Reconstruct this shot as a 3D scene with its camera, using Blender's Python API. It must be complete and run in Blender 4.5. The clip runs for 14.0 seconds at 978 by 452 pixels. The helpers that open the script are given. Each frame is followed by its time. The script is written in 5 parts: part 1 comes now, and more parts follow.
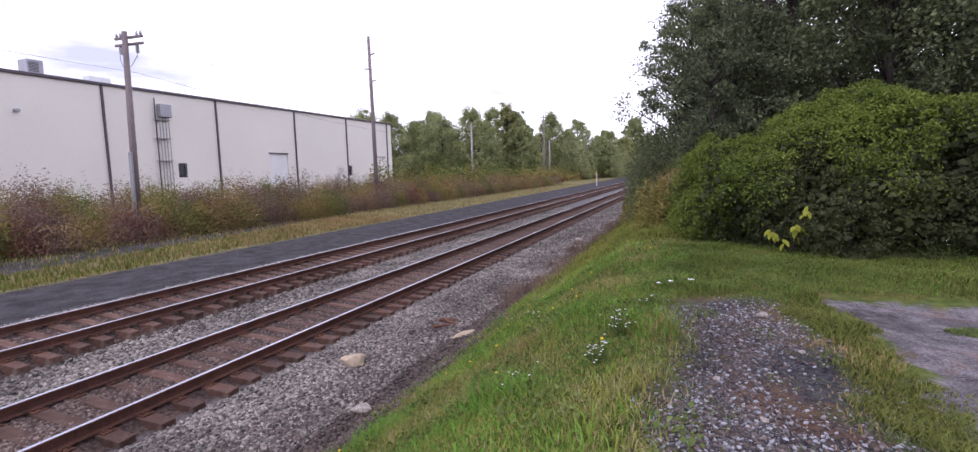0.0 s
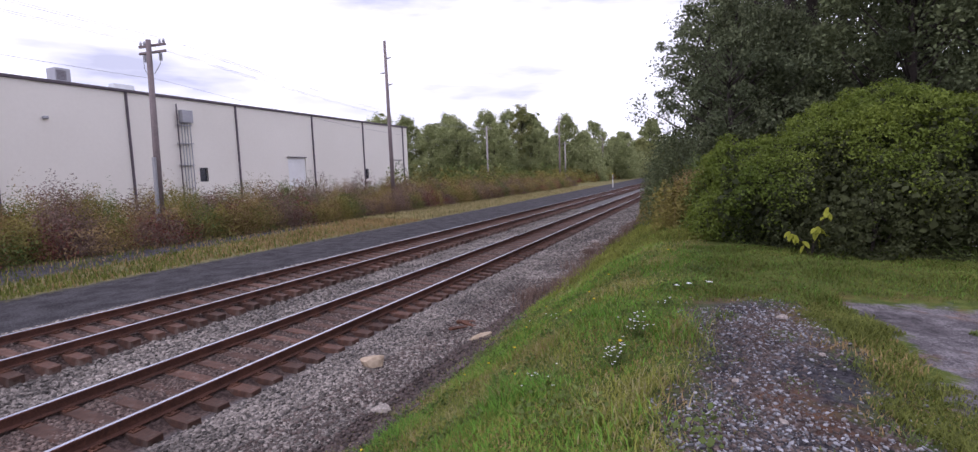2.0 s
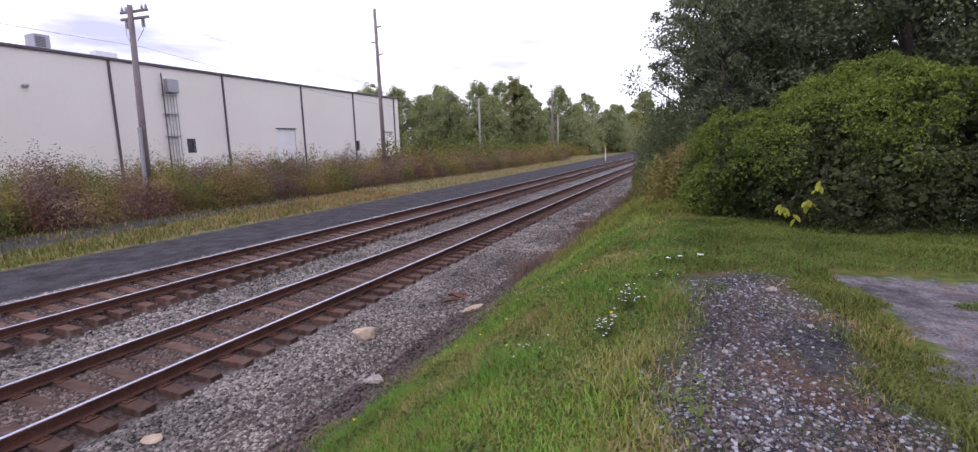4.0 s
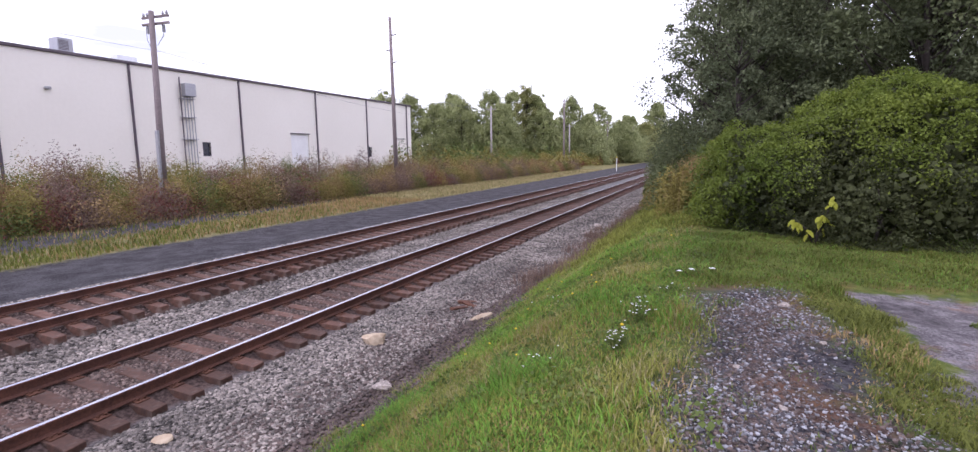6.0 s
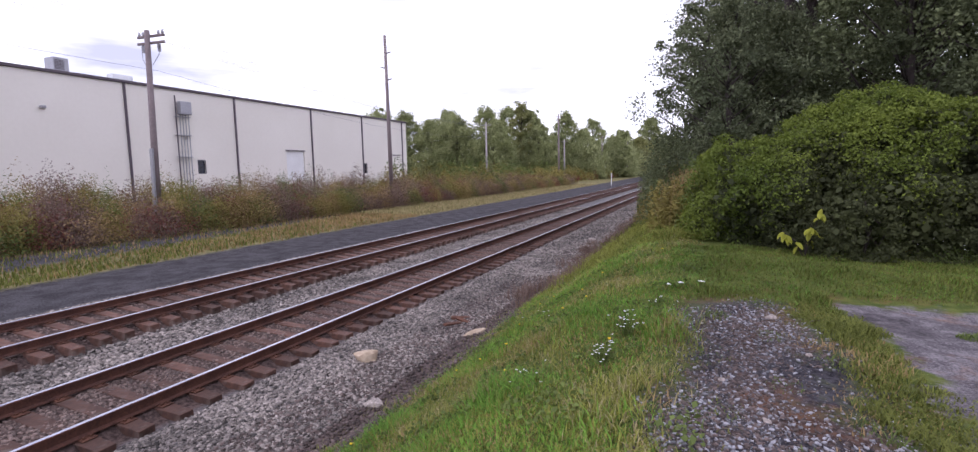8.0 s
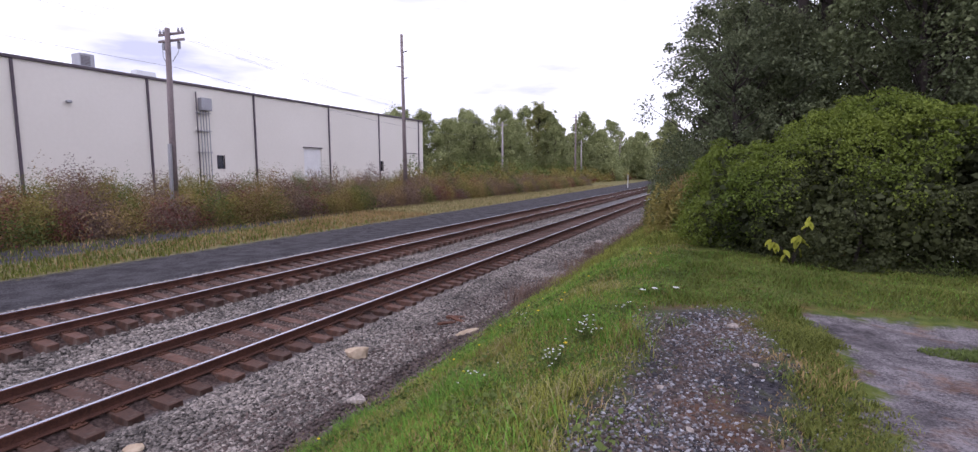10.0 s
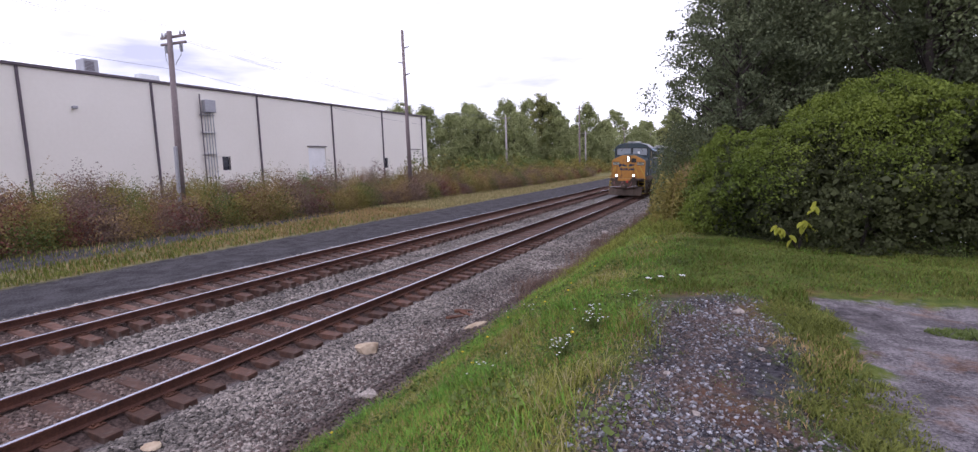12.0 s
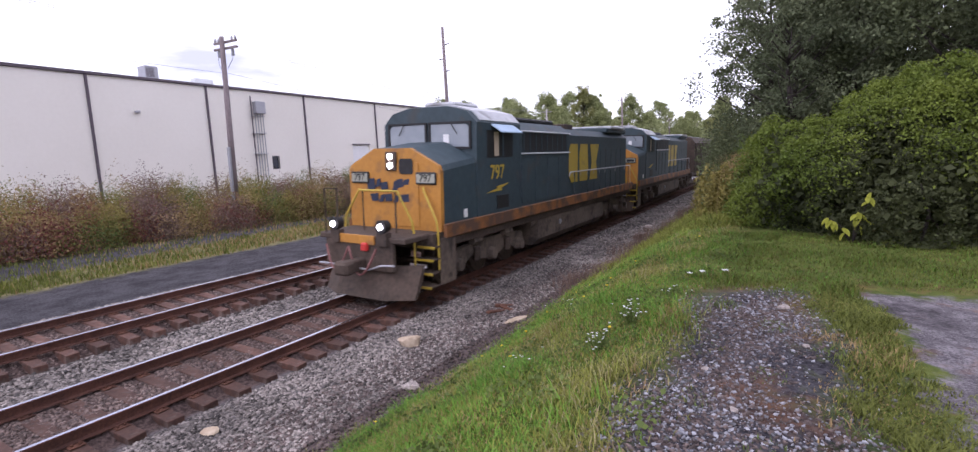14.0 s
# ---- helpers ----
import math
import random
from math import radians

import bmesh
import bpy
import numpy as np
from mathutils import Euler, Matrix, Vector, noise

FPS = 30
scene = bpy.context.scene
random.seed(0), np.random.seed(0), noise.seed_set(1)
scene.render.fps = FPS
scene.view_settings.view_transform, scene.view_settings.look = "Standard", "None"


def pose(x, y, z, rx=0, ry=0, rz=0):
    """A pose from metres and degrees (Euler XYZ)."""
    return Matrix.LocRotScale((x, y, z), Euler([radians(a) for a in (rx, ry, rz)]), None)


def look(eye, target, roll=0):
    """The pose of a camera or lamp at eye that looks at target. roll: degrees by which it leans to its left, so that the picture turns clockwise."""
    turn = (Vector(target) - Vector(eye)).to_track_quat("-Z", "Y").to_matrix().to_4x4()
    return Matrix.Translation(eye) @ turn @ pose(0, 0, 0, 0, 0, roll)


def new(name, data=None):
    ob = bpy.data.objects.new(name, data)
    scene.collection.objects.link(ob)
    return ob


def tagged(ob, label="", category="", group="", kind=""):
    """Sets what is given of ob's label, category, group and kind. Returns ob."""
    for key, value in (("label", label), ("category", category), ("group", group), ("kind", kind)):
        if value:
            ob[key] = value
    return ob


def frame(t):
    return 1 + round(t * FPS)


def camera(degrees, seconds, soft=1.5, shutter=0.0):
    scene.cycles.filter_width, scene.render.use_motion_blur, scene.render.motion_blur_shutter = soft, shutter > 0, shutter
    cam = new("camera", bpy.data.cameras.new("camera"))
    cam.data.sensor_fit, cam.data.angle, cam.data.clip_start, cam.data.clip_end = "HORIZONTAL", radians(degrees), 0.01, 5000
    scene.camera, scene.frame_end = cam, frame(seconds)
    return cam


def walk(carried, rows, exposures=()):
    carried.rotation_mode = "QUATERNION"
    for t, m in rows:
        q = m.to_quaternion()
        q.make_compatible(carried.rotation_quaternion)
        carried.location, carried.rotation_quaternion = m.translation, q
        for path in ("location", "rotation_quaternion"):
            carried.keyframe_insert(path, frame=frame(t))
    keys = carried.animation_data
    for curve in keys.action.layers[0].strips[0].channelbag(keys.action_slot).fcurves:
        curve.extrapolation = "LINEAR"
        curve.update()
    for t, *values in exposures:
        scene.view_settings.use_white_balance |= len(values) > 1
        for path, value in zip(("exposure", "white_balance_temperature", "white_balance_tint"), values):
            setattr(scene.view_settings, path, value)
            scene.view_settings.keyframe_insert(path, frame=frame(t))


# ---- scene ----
cam = camera(87.0, 14.0, soft=1.35, shutter=0.1)
PATH = [
    (0, (8.037, -1.341, 3.277), (7.31, 0.511, 3.069), -1.6),
    (0.5, (8.052, -1.384, 3.288), (7.268, 0.443, 3.066), -2.4),
    (1, (8.041, -1.344, 3.282), (7.32, 0.508, 3.062), -2.7),
    (1.5, (8.034, -1.376, 3.286), (7.295, 0.473, 3.095), -3.1),
    (2, (8.038, -1.407, 3.294), (7.255, 0.423, 3.096), -2.0),
    (2.5, (8.053, -1.423, 3.302), (7.243, 0.397, 3.123), -1.9),
    (3, (8.048, -1.373, 3.275), (7.314, 0.469, 3.012), -1.6),
    (3.2, (8.052, -1.394, 3.278), (7.309, 0.438, 2.974), -1.6),
    (5.3, (7.962, -1.335, 3.281), (7.189, 0.487, 2.995), -2.2),
    (5.5, (8.013, -1.389, 3.286), (7.242, 0.435, 3.008), -2.4),
    (6, (8.014, -1.413, 3.295), (7.226, 0.406, 3.025), -0.7),
    (6.5, (8.028, -1.402, 3.306), (7.236, 0.418, 3.059), -1.3),
    (7, (8.035, -1.369, 3.29), (7.3, 0.474, 3.042), -1.3),
    (7.5, (8.046, -1.394, 3.298), (7.291, 0.446, 3.093), -2.2),
    (7.7, (8.053, -1.399, 3.291), (7.295, 0.44, 3.083), -1.7),
    (10, (8.531, -1.251, 3.322), (7.695, 0.554, 3.109), -0.2),
    (10.5, (8.532, -1.264, 3.324), (7.727, 0.555, 3.124), -2.2),
    (11, (8.544, -1.275, 3.329), (7.734, 0.544, 3.138), -2.2),
    (11.5, (8.556, -1.292, 3.319), (7.709, 0.507, 3.11), -1.9),
    (12, (8.556, -1.281, 3.315), (7.7, 0.511, 3.079), -1.8),
    (12.5, (8.574, -1.281, 3.318), (7.675, 0.489, 3.075), -2.4),
    (13, (8.595, -1.279, 3.322), (7.661, 0.47, 3.062), -2.9),
    (13.5, (8.597, -1.274, 3.316), (7.658, 0.472, 3.048), -2.9),
    (14, (8.619, -1.31, 3.324), (7.621, 0.404, 3.075), -2.8),
]
walk(cam, [(t, look(eye, target, roll)) for t, eye, target, roll in PATH], [(0, 0.06, 5950, 25), (1.5, -0.15, 5950, 25), (3, -0.2, 5950, 25), (5.8, 0.33, 5950, 25), (6.6, 0.25, 5950, 25), (8, 0.0, 5950, 25), (10, -0.09, 5950, 25), (11, -0.2, 5950, 25), (12.5, 0.02, 5950, 25), (14, 0.15, 5950, 25)])

# ---- light ----
world = bpy.data.worlds.new("world")
scene.world = world
world.use_nodes = True
wt = world.node_tree
wt.nodes.clear()
sky = wt.nodes.new("ShaderNodeTexSky")
sky.sky_type, sky.sun_disc = "NISHITA", False
sky.sun_elevation, sky.sun_rotation = radians(50), radians(200)
sky_gain = wt.nodes.new("ShaderNodeVectorMath")
sky_gain.operation = "SCALE"
sky_gain.inputs["Scale"].default_value = 0.16
coords = wt.nodes.new("ShaderNodeTexCoord")
stretch = wt.nodes.new("ShaderNodeMapping")
stretch.inputs["Scale"].default_value = (1.0, 1.0, 5.0)
clouds = wt.nodes.new("ShaderNodeTexNoise")
clouds.inputs["Scale"].default_value, clouds.inputs["Detail"].default_value, clouds.inputs["Roughness"].default_value = 2.2, 7, 0.55
ramp = wt.nodes.new("ShaderNodeValToRGB")
ramp.color_ramp.elements[0].position, ramp.color_ramp.elements[0].color = 0.34, (0.78, 0.80, 0.93, 1)
ramp.color_ramp.elements[1].position, ramp.color_ramp.elements[1].color = 0.50, (1.5, 1.5, 1.55, 1)
cover = wt.nodes.new("ShaderNodeMix")
cover.data_type = "RGBA"
cover.inputs["Factor"].default_value = 0.93
back = wt.nodes.new("ShaderNodeBackground")
back.inputs["Strength"].default_value = 1.0
wout = wt.nodes.new("ShaderNodeOutputWorld")
wt.links.new(coords.outputs["Generated"], stretch.inputs["Vector"])
wt.links.new(stretch.outputs["Vector"], clouds.inputs["Vector"])
wt.links.new(clouds.outputs["Fac"], ramp.inputs["Fac"])
wt.links.new(sky.outputs["Color"], sky_gain.inputs[0])
wt.links.new(sky_gain.outputs["Vector"], cover.inputs["A"])
wt.links.new(ramp.outputs["Color"], cover.inputs["B"])
wt.links.new(cover.outputs["Result"], back.inputs["Color"])
wt.links.new(back.outputs["Background"], wout.inputs["Surface"])
sun = new("sun", bpy.data.lights.new("sun", "SUN"))
sun.data.energy, sun.data.angle, sun.data.color = 0.8, radians(25), (1.0, 0.96, 0.9)
sun.matrix_world = look((-20, -40, 60), (0, 10, 0))
scene.view_settings.exposure = 0.0


# ---- materials ----
def material(name, dark, light, grain=20.0, rough=0.8, metal=0.0, bump=0.3, patch=1.0, stain=None, stain_at=0.6, random_tint=0.0, island=0.0, depth=0.01, through_light=0.0, mottle=0.5):
    """A two-scale noise material: fine grain, large patches, an optional stain colour with a shape of its own."""
    m = bpy.data.materials.new(name)
    m.use_nodes = True
    nt = m.node_tree
    nodes, links = nt.nodes, nt.links
    bsdf = nodes["Principled BSDF"]
    tc = nodes.new("ShaderNodeTexCoord")
    n1 = nodes.new("ShaderNodeTexNoise")
    n1.inputs["Scale"].default_value, n1.inputs["Detail"].default_value = grain, 6
    n2 = nodes.new("ShaderNodeTexNoise")
    n2.inputs["Scale"].default_value, n2.inputs["Detail"].default_value = patch, 4
    links.new(tc.outputs["Object"], n1.inputs["Vector"])
    links.new(tc.outputs["Object"], n2.inputs["Vector"])
    blend = nodes.new("ShaderNodeMix")
    blend.data_type, blend.inputs["Factor"].default_value = "FLOAT", mottle
    links.new(n1.outputs["Fac"], blend.inputs["A"])
    links.new(n2.outputs["Fac"], blend.inputs["B"])
    cr = nodes.new("ShaderNodeValToRGB")
    cr.color_ramp.elements[0].position, cr.color_ramp.elements[0].color = 0.33, (*dark, 1)
    cr.color_ramp.elements[1].position, cr.color_ramp.elements[1].color = 0.67, (*light, 1)
    links.new(blend.outputs["Result"], cr.inputs["Fac"])
    colour = cr.outputs["Color"]
    if stain:
        n3 = nodes.new("ShaderNodeTexNoise")
        n3.inputs["Scale"].default_value, n3.inputs["Detail"].default_value = patch * 2.3, 8
        links.new(tc.outputs["Object"], n3.inputs["Vector"])
        sr = nodes.new("ShaderNodeValToRGB")
        sr.color_ramp.elements[0].position, sr.color_ramp.elements[1].position = stain_at - 0.06, stain_at + 0.08
        links.new(n3.outputs["Fac"], sr.inputs["Fac"])
        mx = nodes.new("ShaderNodeMix")
        mx.data_type = "RGBA"
        links.new(sr.outputs["Color"], mx.inputs["Factor"])
        links.new(colour, mx.inputs["A"])
        mx.inputs["B"].default_value = (*stain, 1)
        colour = mx.outputs["Result"]
    if random_tint or island:
        hsv = nodes.new("ShaderNodeHueSaturation")
        mr = nodes.new("ShaderNodeMapRange")
        amount = random_tint or island
        mr.inputs["To Min"].default_value, mr.inputs["To Max"].default_value = 1 - amount, 1 + amount
        if random_tint:
            info = nodes.new("ShaderNodeObjectInfo")
            links.new(info.outputs["Random"], mr.inputs["Value"])
        else:
            info = nodes.new("ShaderNodeNewGeometry")
            links.new(info.outputs["Random Per Island"], mr.inputs["Value"])
        links.new(mr.outputs["Result"], hsv.inputs["Value"])
        links.new(colour, hsv.inputs["Color"])
        colour = hsv.outputs["Color"]
    links.new(colour, bsdf.inputs["Base Color"])
    bsdf.inputs["Roughness"].default_value, bsdf.inputs["Metallic"].default_value = rough, metal
    if bump:
        b = nodes.new("ShaderNodeBump")
        b.inputs["Strength"].default_value, b.inputs["Distance"].default_value = bump, depth
        links.new(n1.outputs["Fac"], b.inputs["Height"])
        links.new(b.outputs["Normal"], bsdf.inputs["Normal"])
    if through_light:
        tr = nodes.new("ShaderNodeBsdfTranslucent")
        ms = nodes.new("ShaderNodeMixShader")
        ms.inputs["Fac"].default_value = through_light
        links.new(colour, tr.inputs["Color"])
        links.new(bsdf.outputs["BSDF"], ms.inputs[1])
        links.new(tr.outputs["BSDF"], ms.inputs[2])
        links.new(ms.outputs["Shader"], nodes["Material Output"].inputs["Surface"])
    return m


def leafy(name, dark, light, amount=0.45, through_light=0.3):
    m = material(name, dark, light, grain=0.9, rough=0.65, bump=0, patch=0.35, island=amount, through_light=through_light)
    m.node_tree.nodes["Principled BSDF"].inputs["Specular IOR Level"].default_value = 0.2
    return m


def glowing(name, colour, strength):
    m = bpy.data.materials.new(name)
    m.use_nodes = True
    b = m.node_tree.nodes["Principled BSDF"]
    b.inputs["Base Color"].default_value = (*colour, 1)
    b.inputs["Emission Color"].default_value, b.inputs["Emission Strength"].default_value = (*colour, 1), strength
    return m


M = {
    "rust": material("rust", (0.048, 0.022, 0.017), (0.15, 0.062, 0.042), 40, 0.85, 0.2, 0.4, 3),
    "steel": material("steel", (0.42, 0.42, 0.48), (0.62, 0.62, 0.7), 30, 0.22, 1.0, 0.05, 2),
    "tie": material("tie", (0.05, 0.026, 0.02), (0.14, 0.068, 0.047), 14, 0.9, 0, 0.6, 2.0, stain=(0.13, 0.095, 0.08), stain_at=0.62, random_tint=0.35),
    "plate": material("plate", (0.07, 0.03, 0.02), (0.17, 0.075, 0.045), 30, 0.85, 0.3, 0.4, 2, random_tint=0.3),
    "stone": material("stone", (0.058, 0.049, 0.045), (0.33, 0.288, 0.258), 30, 0.9, 0, 0.4, 0.6, island=0.85),
    "brown_stone": material("brown_stone", (0.05, 0.036, 0.032), (0.15, 0.112, 0.10), 30, 0.9, 0, 0.4, 0.6, island=0.6),
    "rust_stone": material("rust_stone", (0.055, 0.038, 0.033), (0.24, 0.175, 0.15), 30, 0.9, 0, 0.4, 0.6, island=0.6),
    "pale_stone": material("pale_stone", (0.10, 0.10, 0.115), (0.32, 0.32, 0.345), 30, 0.9, 0, 0.4, 0.6, island=0.7),
    "sandstone": material("sandstone", (0.36, 0.265, 0.18), (0.56, 0.455, 0.34), 14, 0.9, 0, 0.5, 3),
    "wall": material("wall", (0.75, 0.715, 0.645), (0.81, 0.775, 0.71), 3.0, 0.7, 0, 0.05, 0.12, mottle=0.7),
    "trim": material("trim", (0.07, 0.055, 0.07), (0.11, 0.085, 0.10), 5, 0.6, 0, 0.1, 0.5),
    "grey_metal": material("grey_metal", (0.30, 0.30, 0.33), (0.42, 0.42, 0.45), 8, 0.5, 0.4, 0.1, 0.8),
    "pale_metal": material("pale_metal", (0.55, 0.56, 0.58), (0.72, 0.73, 0.75), 8, 0.5, 0.2, 0.1, 0.8),
    "white": material("white", (0.72, 0.72, 0.72), (0.82, 0.82, 0.82), 8, 0.5, 0, 0.05, 0.8),
    "dark_glass": material("dark_glass", (0.008, 0.009, 0.02), (0.015, 0.017, 0.035), 4, 0.15, 0, 0, 1),
    "pole_wood": material("pole_wood", (0.15, 0.12, 0.125), (0.27, 0.22, 0.22), 9, 0.9, 0, 0.4, 0.6),
    "pole_pale": material("pole_pale", (0.30, 0.27, 0.27), (0.44, 0.40, 0.40), 9, 0.9, 0, 0.3, 0.6),
    "wire": material("wire", (0.12, 0.12, 0.14), (0.2, 0.2, 0.22), 9, 0.6, 0.3, 0, 0.6),
    "bark": material("bark", (0.022, 0.017, 0.016), (0.065, 0.05, 0.045), 9, 0.95, 0, 0.6, 1.2),
    "grass": leafy("grass", (0.13, 0.16, 0.028), (0.30, 0.30, 0.07), 0.4),
    # darker than the bank grass: shade of thicket and trees put into the green
    "lawn": leafy("lawn", (0.075, 0.10, 0.018), (0.19, 0.205, 0.046), 0.4),
    "lush_grass": leafy("lush_grass", (0.075, 0.175, 0.022), (0.19, 0.35, 0.05), 0.4),
    "straw": leafy("straw", (0.26, 0.215, 0.10), (0.42, 0.36, 0.19), 0.35),
    "weed_olive": leafy("weed_olive", (0.15, 0.13, 0.035), (0.34, 0.285, 0.085), 0.18, 0.2),
    "weed_tan": leafy("weed_tan", (0.21, 0.14, 0.065), (0.40, 0.28, 0.13), 0.18, 0.15),
    "weed_red": leafy("weed_red", (0.115, 0.036, 0.034), (0.24, 0.085, 0.062), 0.18, 0.15),
    "weed_mauve": leafy("weed_mauve", (0.13, 0.086, 0.07), (0.25, 0.172, 0.138), 0.18, 0.15),
    "weed_green": leafy("weed_green", (0.065, 0.095, 0.027), (0.17, 0.22, 0.06), 0.3),
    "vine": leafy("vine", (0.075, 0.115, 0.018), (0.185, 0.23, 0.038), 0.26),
    # darker copy of the vine: the thicket's own shade as leaf colour
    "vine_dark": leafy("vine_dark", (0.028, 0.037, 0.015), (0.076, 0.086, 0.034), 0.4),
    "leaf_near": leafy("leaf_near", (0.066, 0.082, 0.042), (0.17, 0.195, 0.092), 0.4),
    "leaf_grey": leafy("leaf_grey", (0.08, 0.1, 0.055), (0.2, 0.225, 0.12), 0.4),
    # far leaves paled and softened: distance haze is put into this green
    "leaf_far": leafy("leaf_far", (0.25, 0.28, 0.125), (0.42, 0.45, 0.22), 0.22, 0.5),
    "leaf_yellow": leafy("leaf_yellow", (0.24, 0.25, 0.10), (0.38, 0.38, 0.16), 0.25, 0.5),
    "big_leaf": leafy("big_leaf", (0.25, 0.30, 0.03), (0.50, 0.48, 0.07), 0.35, 0.4),
    "petal": leafy("petal", (0.75, 0.75, 0.78), (0.85, 0.85, 0.85), 0.1, 0.2),
    "yellow_petal": leafy("yellow_petal", (0.7, 0.5, 0.02), (0.8, 0.6, 0.05), 0.1, 0.2),
}


# ---- mesh tools ----
def part(name, bm, mat, parent=None, label="", smooth=False):
    """Links a bmesh as one mesh object under a thing or a part."""
    me = bpy.data.meshes.new(name)
    bmesh.ops.recalc_face_normals(bm, faces=bm.faces)
    bm.to_mesh(me)
    bm.free()
    me.materials.append(M[mat] if isinstance(mat, str) else mat)
    if smooth:
        for p in me.polygons:
            p.use_smooth = True
    ob = new(name, me)
    if parent:
        ob.parent = parent
    return tagged(ob, label)


def thing(name, m, label, category, group="", kind=""):
    ob = new(name)
    ob.matrix_basis = m
    return tagged(ob, label, category, group, kind)


def box(bm, x0, x1, y0, y1, z0, z1, bevel=0.0):
    vs = [bm.verts.new((x, y, z)) for x in (x0, x1) for y in (y0, y1) for z in (z0, z1)]
    fs = [bm.faces.new([vs[i] for i in q]) for q in ((0, 1, 3, 2), (4, 6, 7, 5), (0, 4, 5, 1), (2, 3, 7, 6), (0, 2, 6, 4), (1, 5, 7, 3))]
    if bevel:
        bmesh.ops.bevel(bm, geom=list({e for f in fs for e in f.edges}), offset=bevel, segments=1, affect="EDGES")
    return bm


def boxes(*rows, bevel=0.0):
    bm = bmesh.new()
    for r in rows:
        box(bm, *r, bevel=bevel)
    return bm


def prism(bm, outline, axis, a, b):
    """Extrudes a 2D outline along an axis from a to b. For axis x the outline is (y, z), for y (x, z), for z (x, y)."""
    put = {"x": lambda p, s: (s, p[0], p[1]), "y": lambda p, s: (p[0], s, p[1]), "z": lambda p, s: (p[0], p[1], s)}[axis]
    lo = [bm.verts.new(put(p, a)) for p in outline]
    hi = [bm.verts.new(put(p, b)) for p in outline]
    n = len(outline)
    bm.faces.new(lo)
    bm.faces.new(hi[::-1])
    for i in range(n):
        bm.faces.new((lo[i], lo[(i + 1) % n], hi[(i + 1) % n], hi[i]))
    return bm


def tube(bm, points, radii, sides=8):
    """A tapered tube through points."""
    rings = []
    pts = [Vector(p) for p in points]
    for i, p in enumerate(pts):
        way = (pts[min(i + 1, len(pts) - 1)] - pts[max(i - 1, 0)]).normalized()
        side = way.orthogonal().normalized() if abs(way.z) > 0.99 else way.cross(Vector((0, 0, 1))).normalized()
        up = side.cross(way)
        r = radii[i] if hasattr(radii, "__len__") else radii
        rings.append([bm.verts.new(p + r * (math.cos(a) * side + math.sin(a) * up)) for a in (2 * math.pi * k / sides for k in range(sides))])
    for a, b in zip(rings, rings[1:]):
        for k in range(sides):
            bm.faces.new((a[k], a[(k + 1) % sides], b[(k + 1) % sides], b[k]))
    bm.faces.new(rings[0])
    bm.faces.new(rings[-1][::-1])
    return bm


def fast_mesh(name, verts, faces, mat, label="", kind="", parent=None, category=""):
    """A mesh from arrays: verts (n, 3), faces (m, k)."""
    me = bpy.data.meshes.new(name)
    n, (m, k) = len(verts), faces.shape
    me.vertices.add(n)
    me.vertices.foreach_set("co", np.ascontiguousarray(verts, dtype=np.float32).ravel())
    me.loops.add(m * k)
    me.loops.foreach_set("vertex_index", faces.astype(np.int32).ravel())
    me.polygons.add(m)
    me.polygons.foreach_set("loop_start", np.arange(0, m * k, k, dtype=np.int32))
    me.polygons.foreach_set("loop_total", np.full(m, k, dtype=np.int32))
    me.update(calc_edges=True)
    me.materials.append(M[mat])
    ob = new(name, me)
    if parent:
        ob.parent = parent
    return tagged(ob, label, category, "", kind)


rng = np.random.default_rng(7)


def unit(v):
    return v / np.maximum(np.linalg.norm(v, axis=-1, keepdims=True), 1e-9)


def leaves(points, sizes, aspect=0.55, out=None, bias=0.6):
    """Diamond leaves at points, turned at random, or more or less outward where out gives directions."""
    n = len(points)
    normal = unit(rng.normal(size=(n, 3)) + (bias * 2 * out if out is not None else np.array([0, 0, 0.5])))
    a = unit(np.cross(normal, unit(rng.normal(size=(n, 3)))))
    b = np.cross(normal, a)
    s = np.asarray(sizes).reshape(-1, 1)
    tip = normal * s * 0.15
    v = np.stack([points - a * s * 0.5, points + b * s * aspect * 0.5 + tip, points + a * s * 0.5, points - b * s * aspect * 0.5 + tip], 1)
    return v.reshape(-1, 3), np.arange(4 * n).reshape(n, 4)


def blades(points, height, width, lean=0.5):
    """Grass blades: a bent strip of three points a side, in one quad and one triangle, as two quads."""
    n = len(points)
    turn = rng.uniform(0, 2 * np.pi, n)
    side = np.stack([np.cos(turn), np.sin(turn), np.zeros(n)], 1)
    fall = np.stack([-np.sin(turn), np.cos(turn), np.zeros(n)], 1) * (rng.uniform(0.2, 1, n) * lean * height)[:, None]
    h = np.asarray(height).reshape(-1, 1)
    w = np.asarray(width).reshape(-1, 1) * side
    up = np.array([0, 0, 1.0])
    mid = points + up * h * 0.6 + fall * 0.35
    tip = points + up * h * 0.92 + fall
    v = np.stack([points - w, points + w, mid + w * 0.75, mid - w * 0.75, tip + w * 0.1, tip - w * 0.1], 1).reshape(-1, 3)
    i = np.arange(n)[:, None] * 6
    f = np.concatenate([i + np.array([[0, 1, 2, 3]]), i + np.array([[3, 2, 4, 5]])])
    return v, f


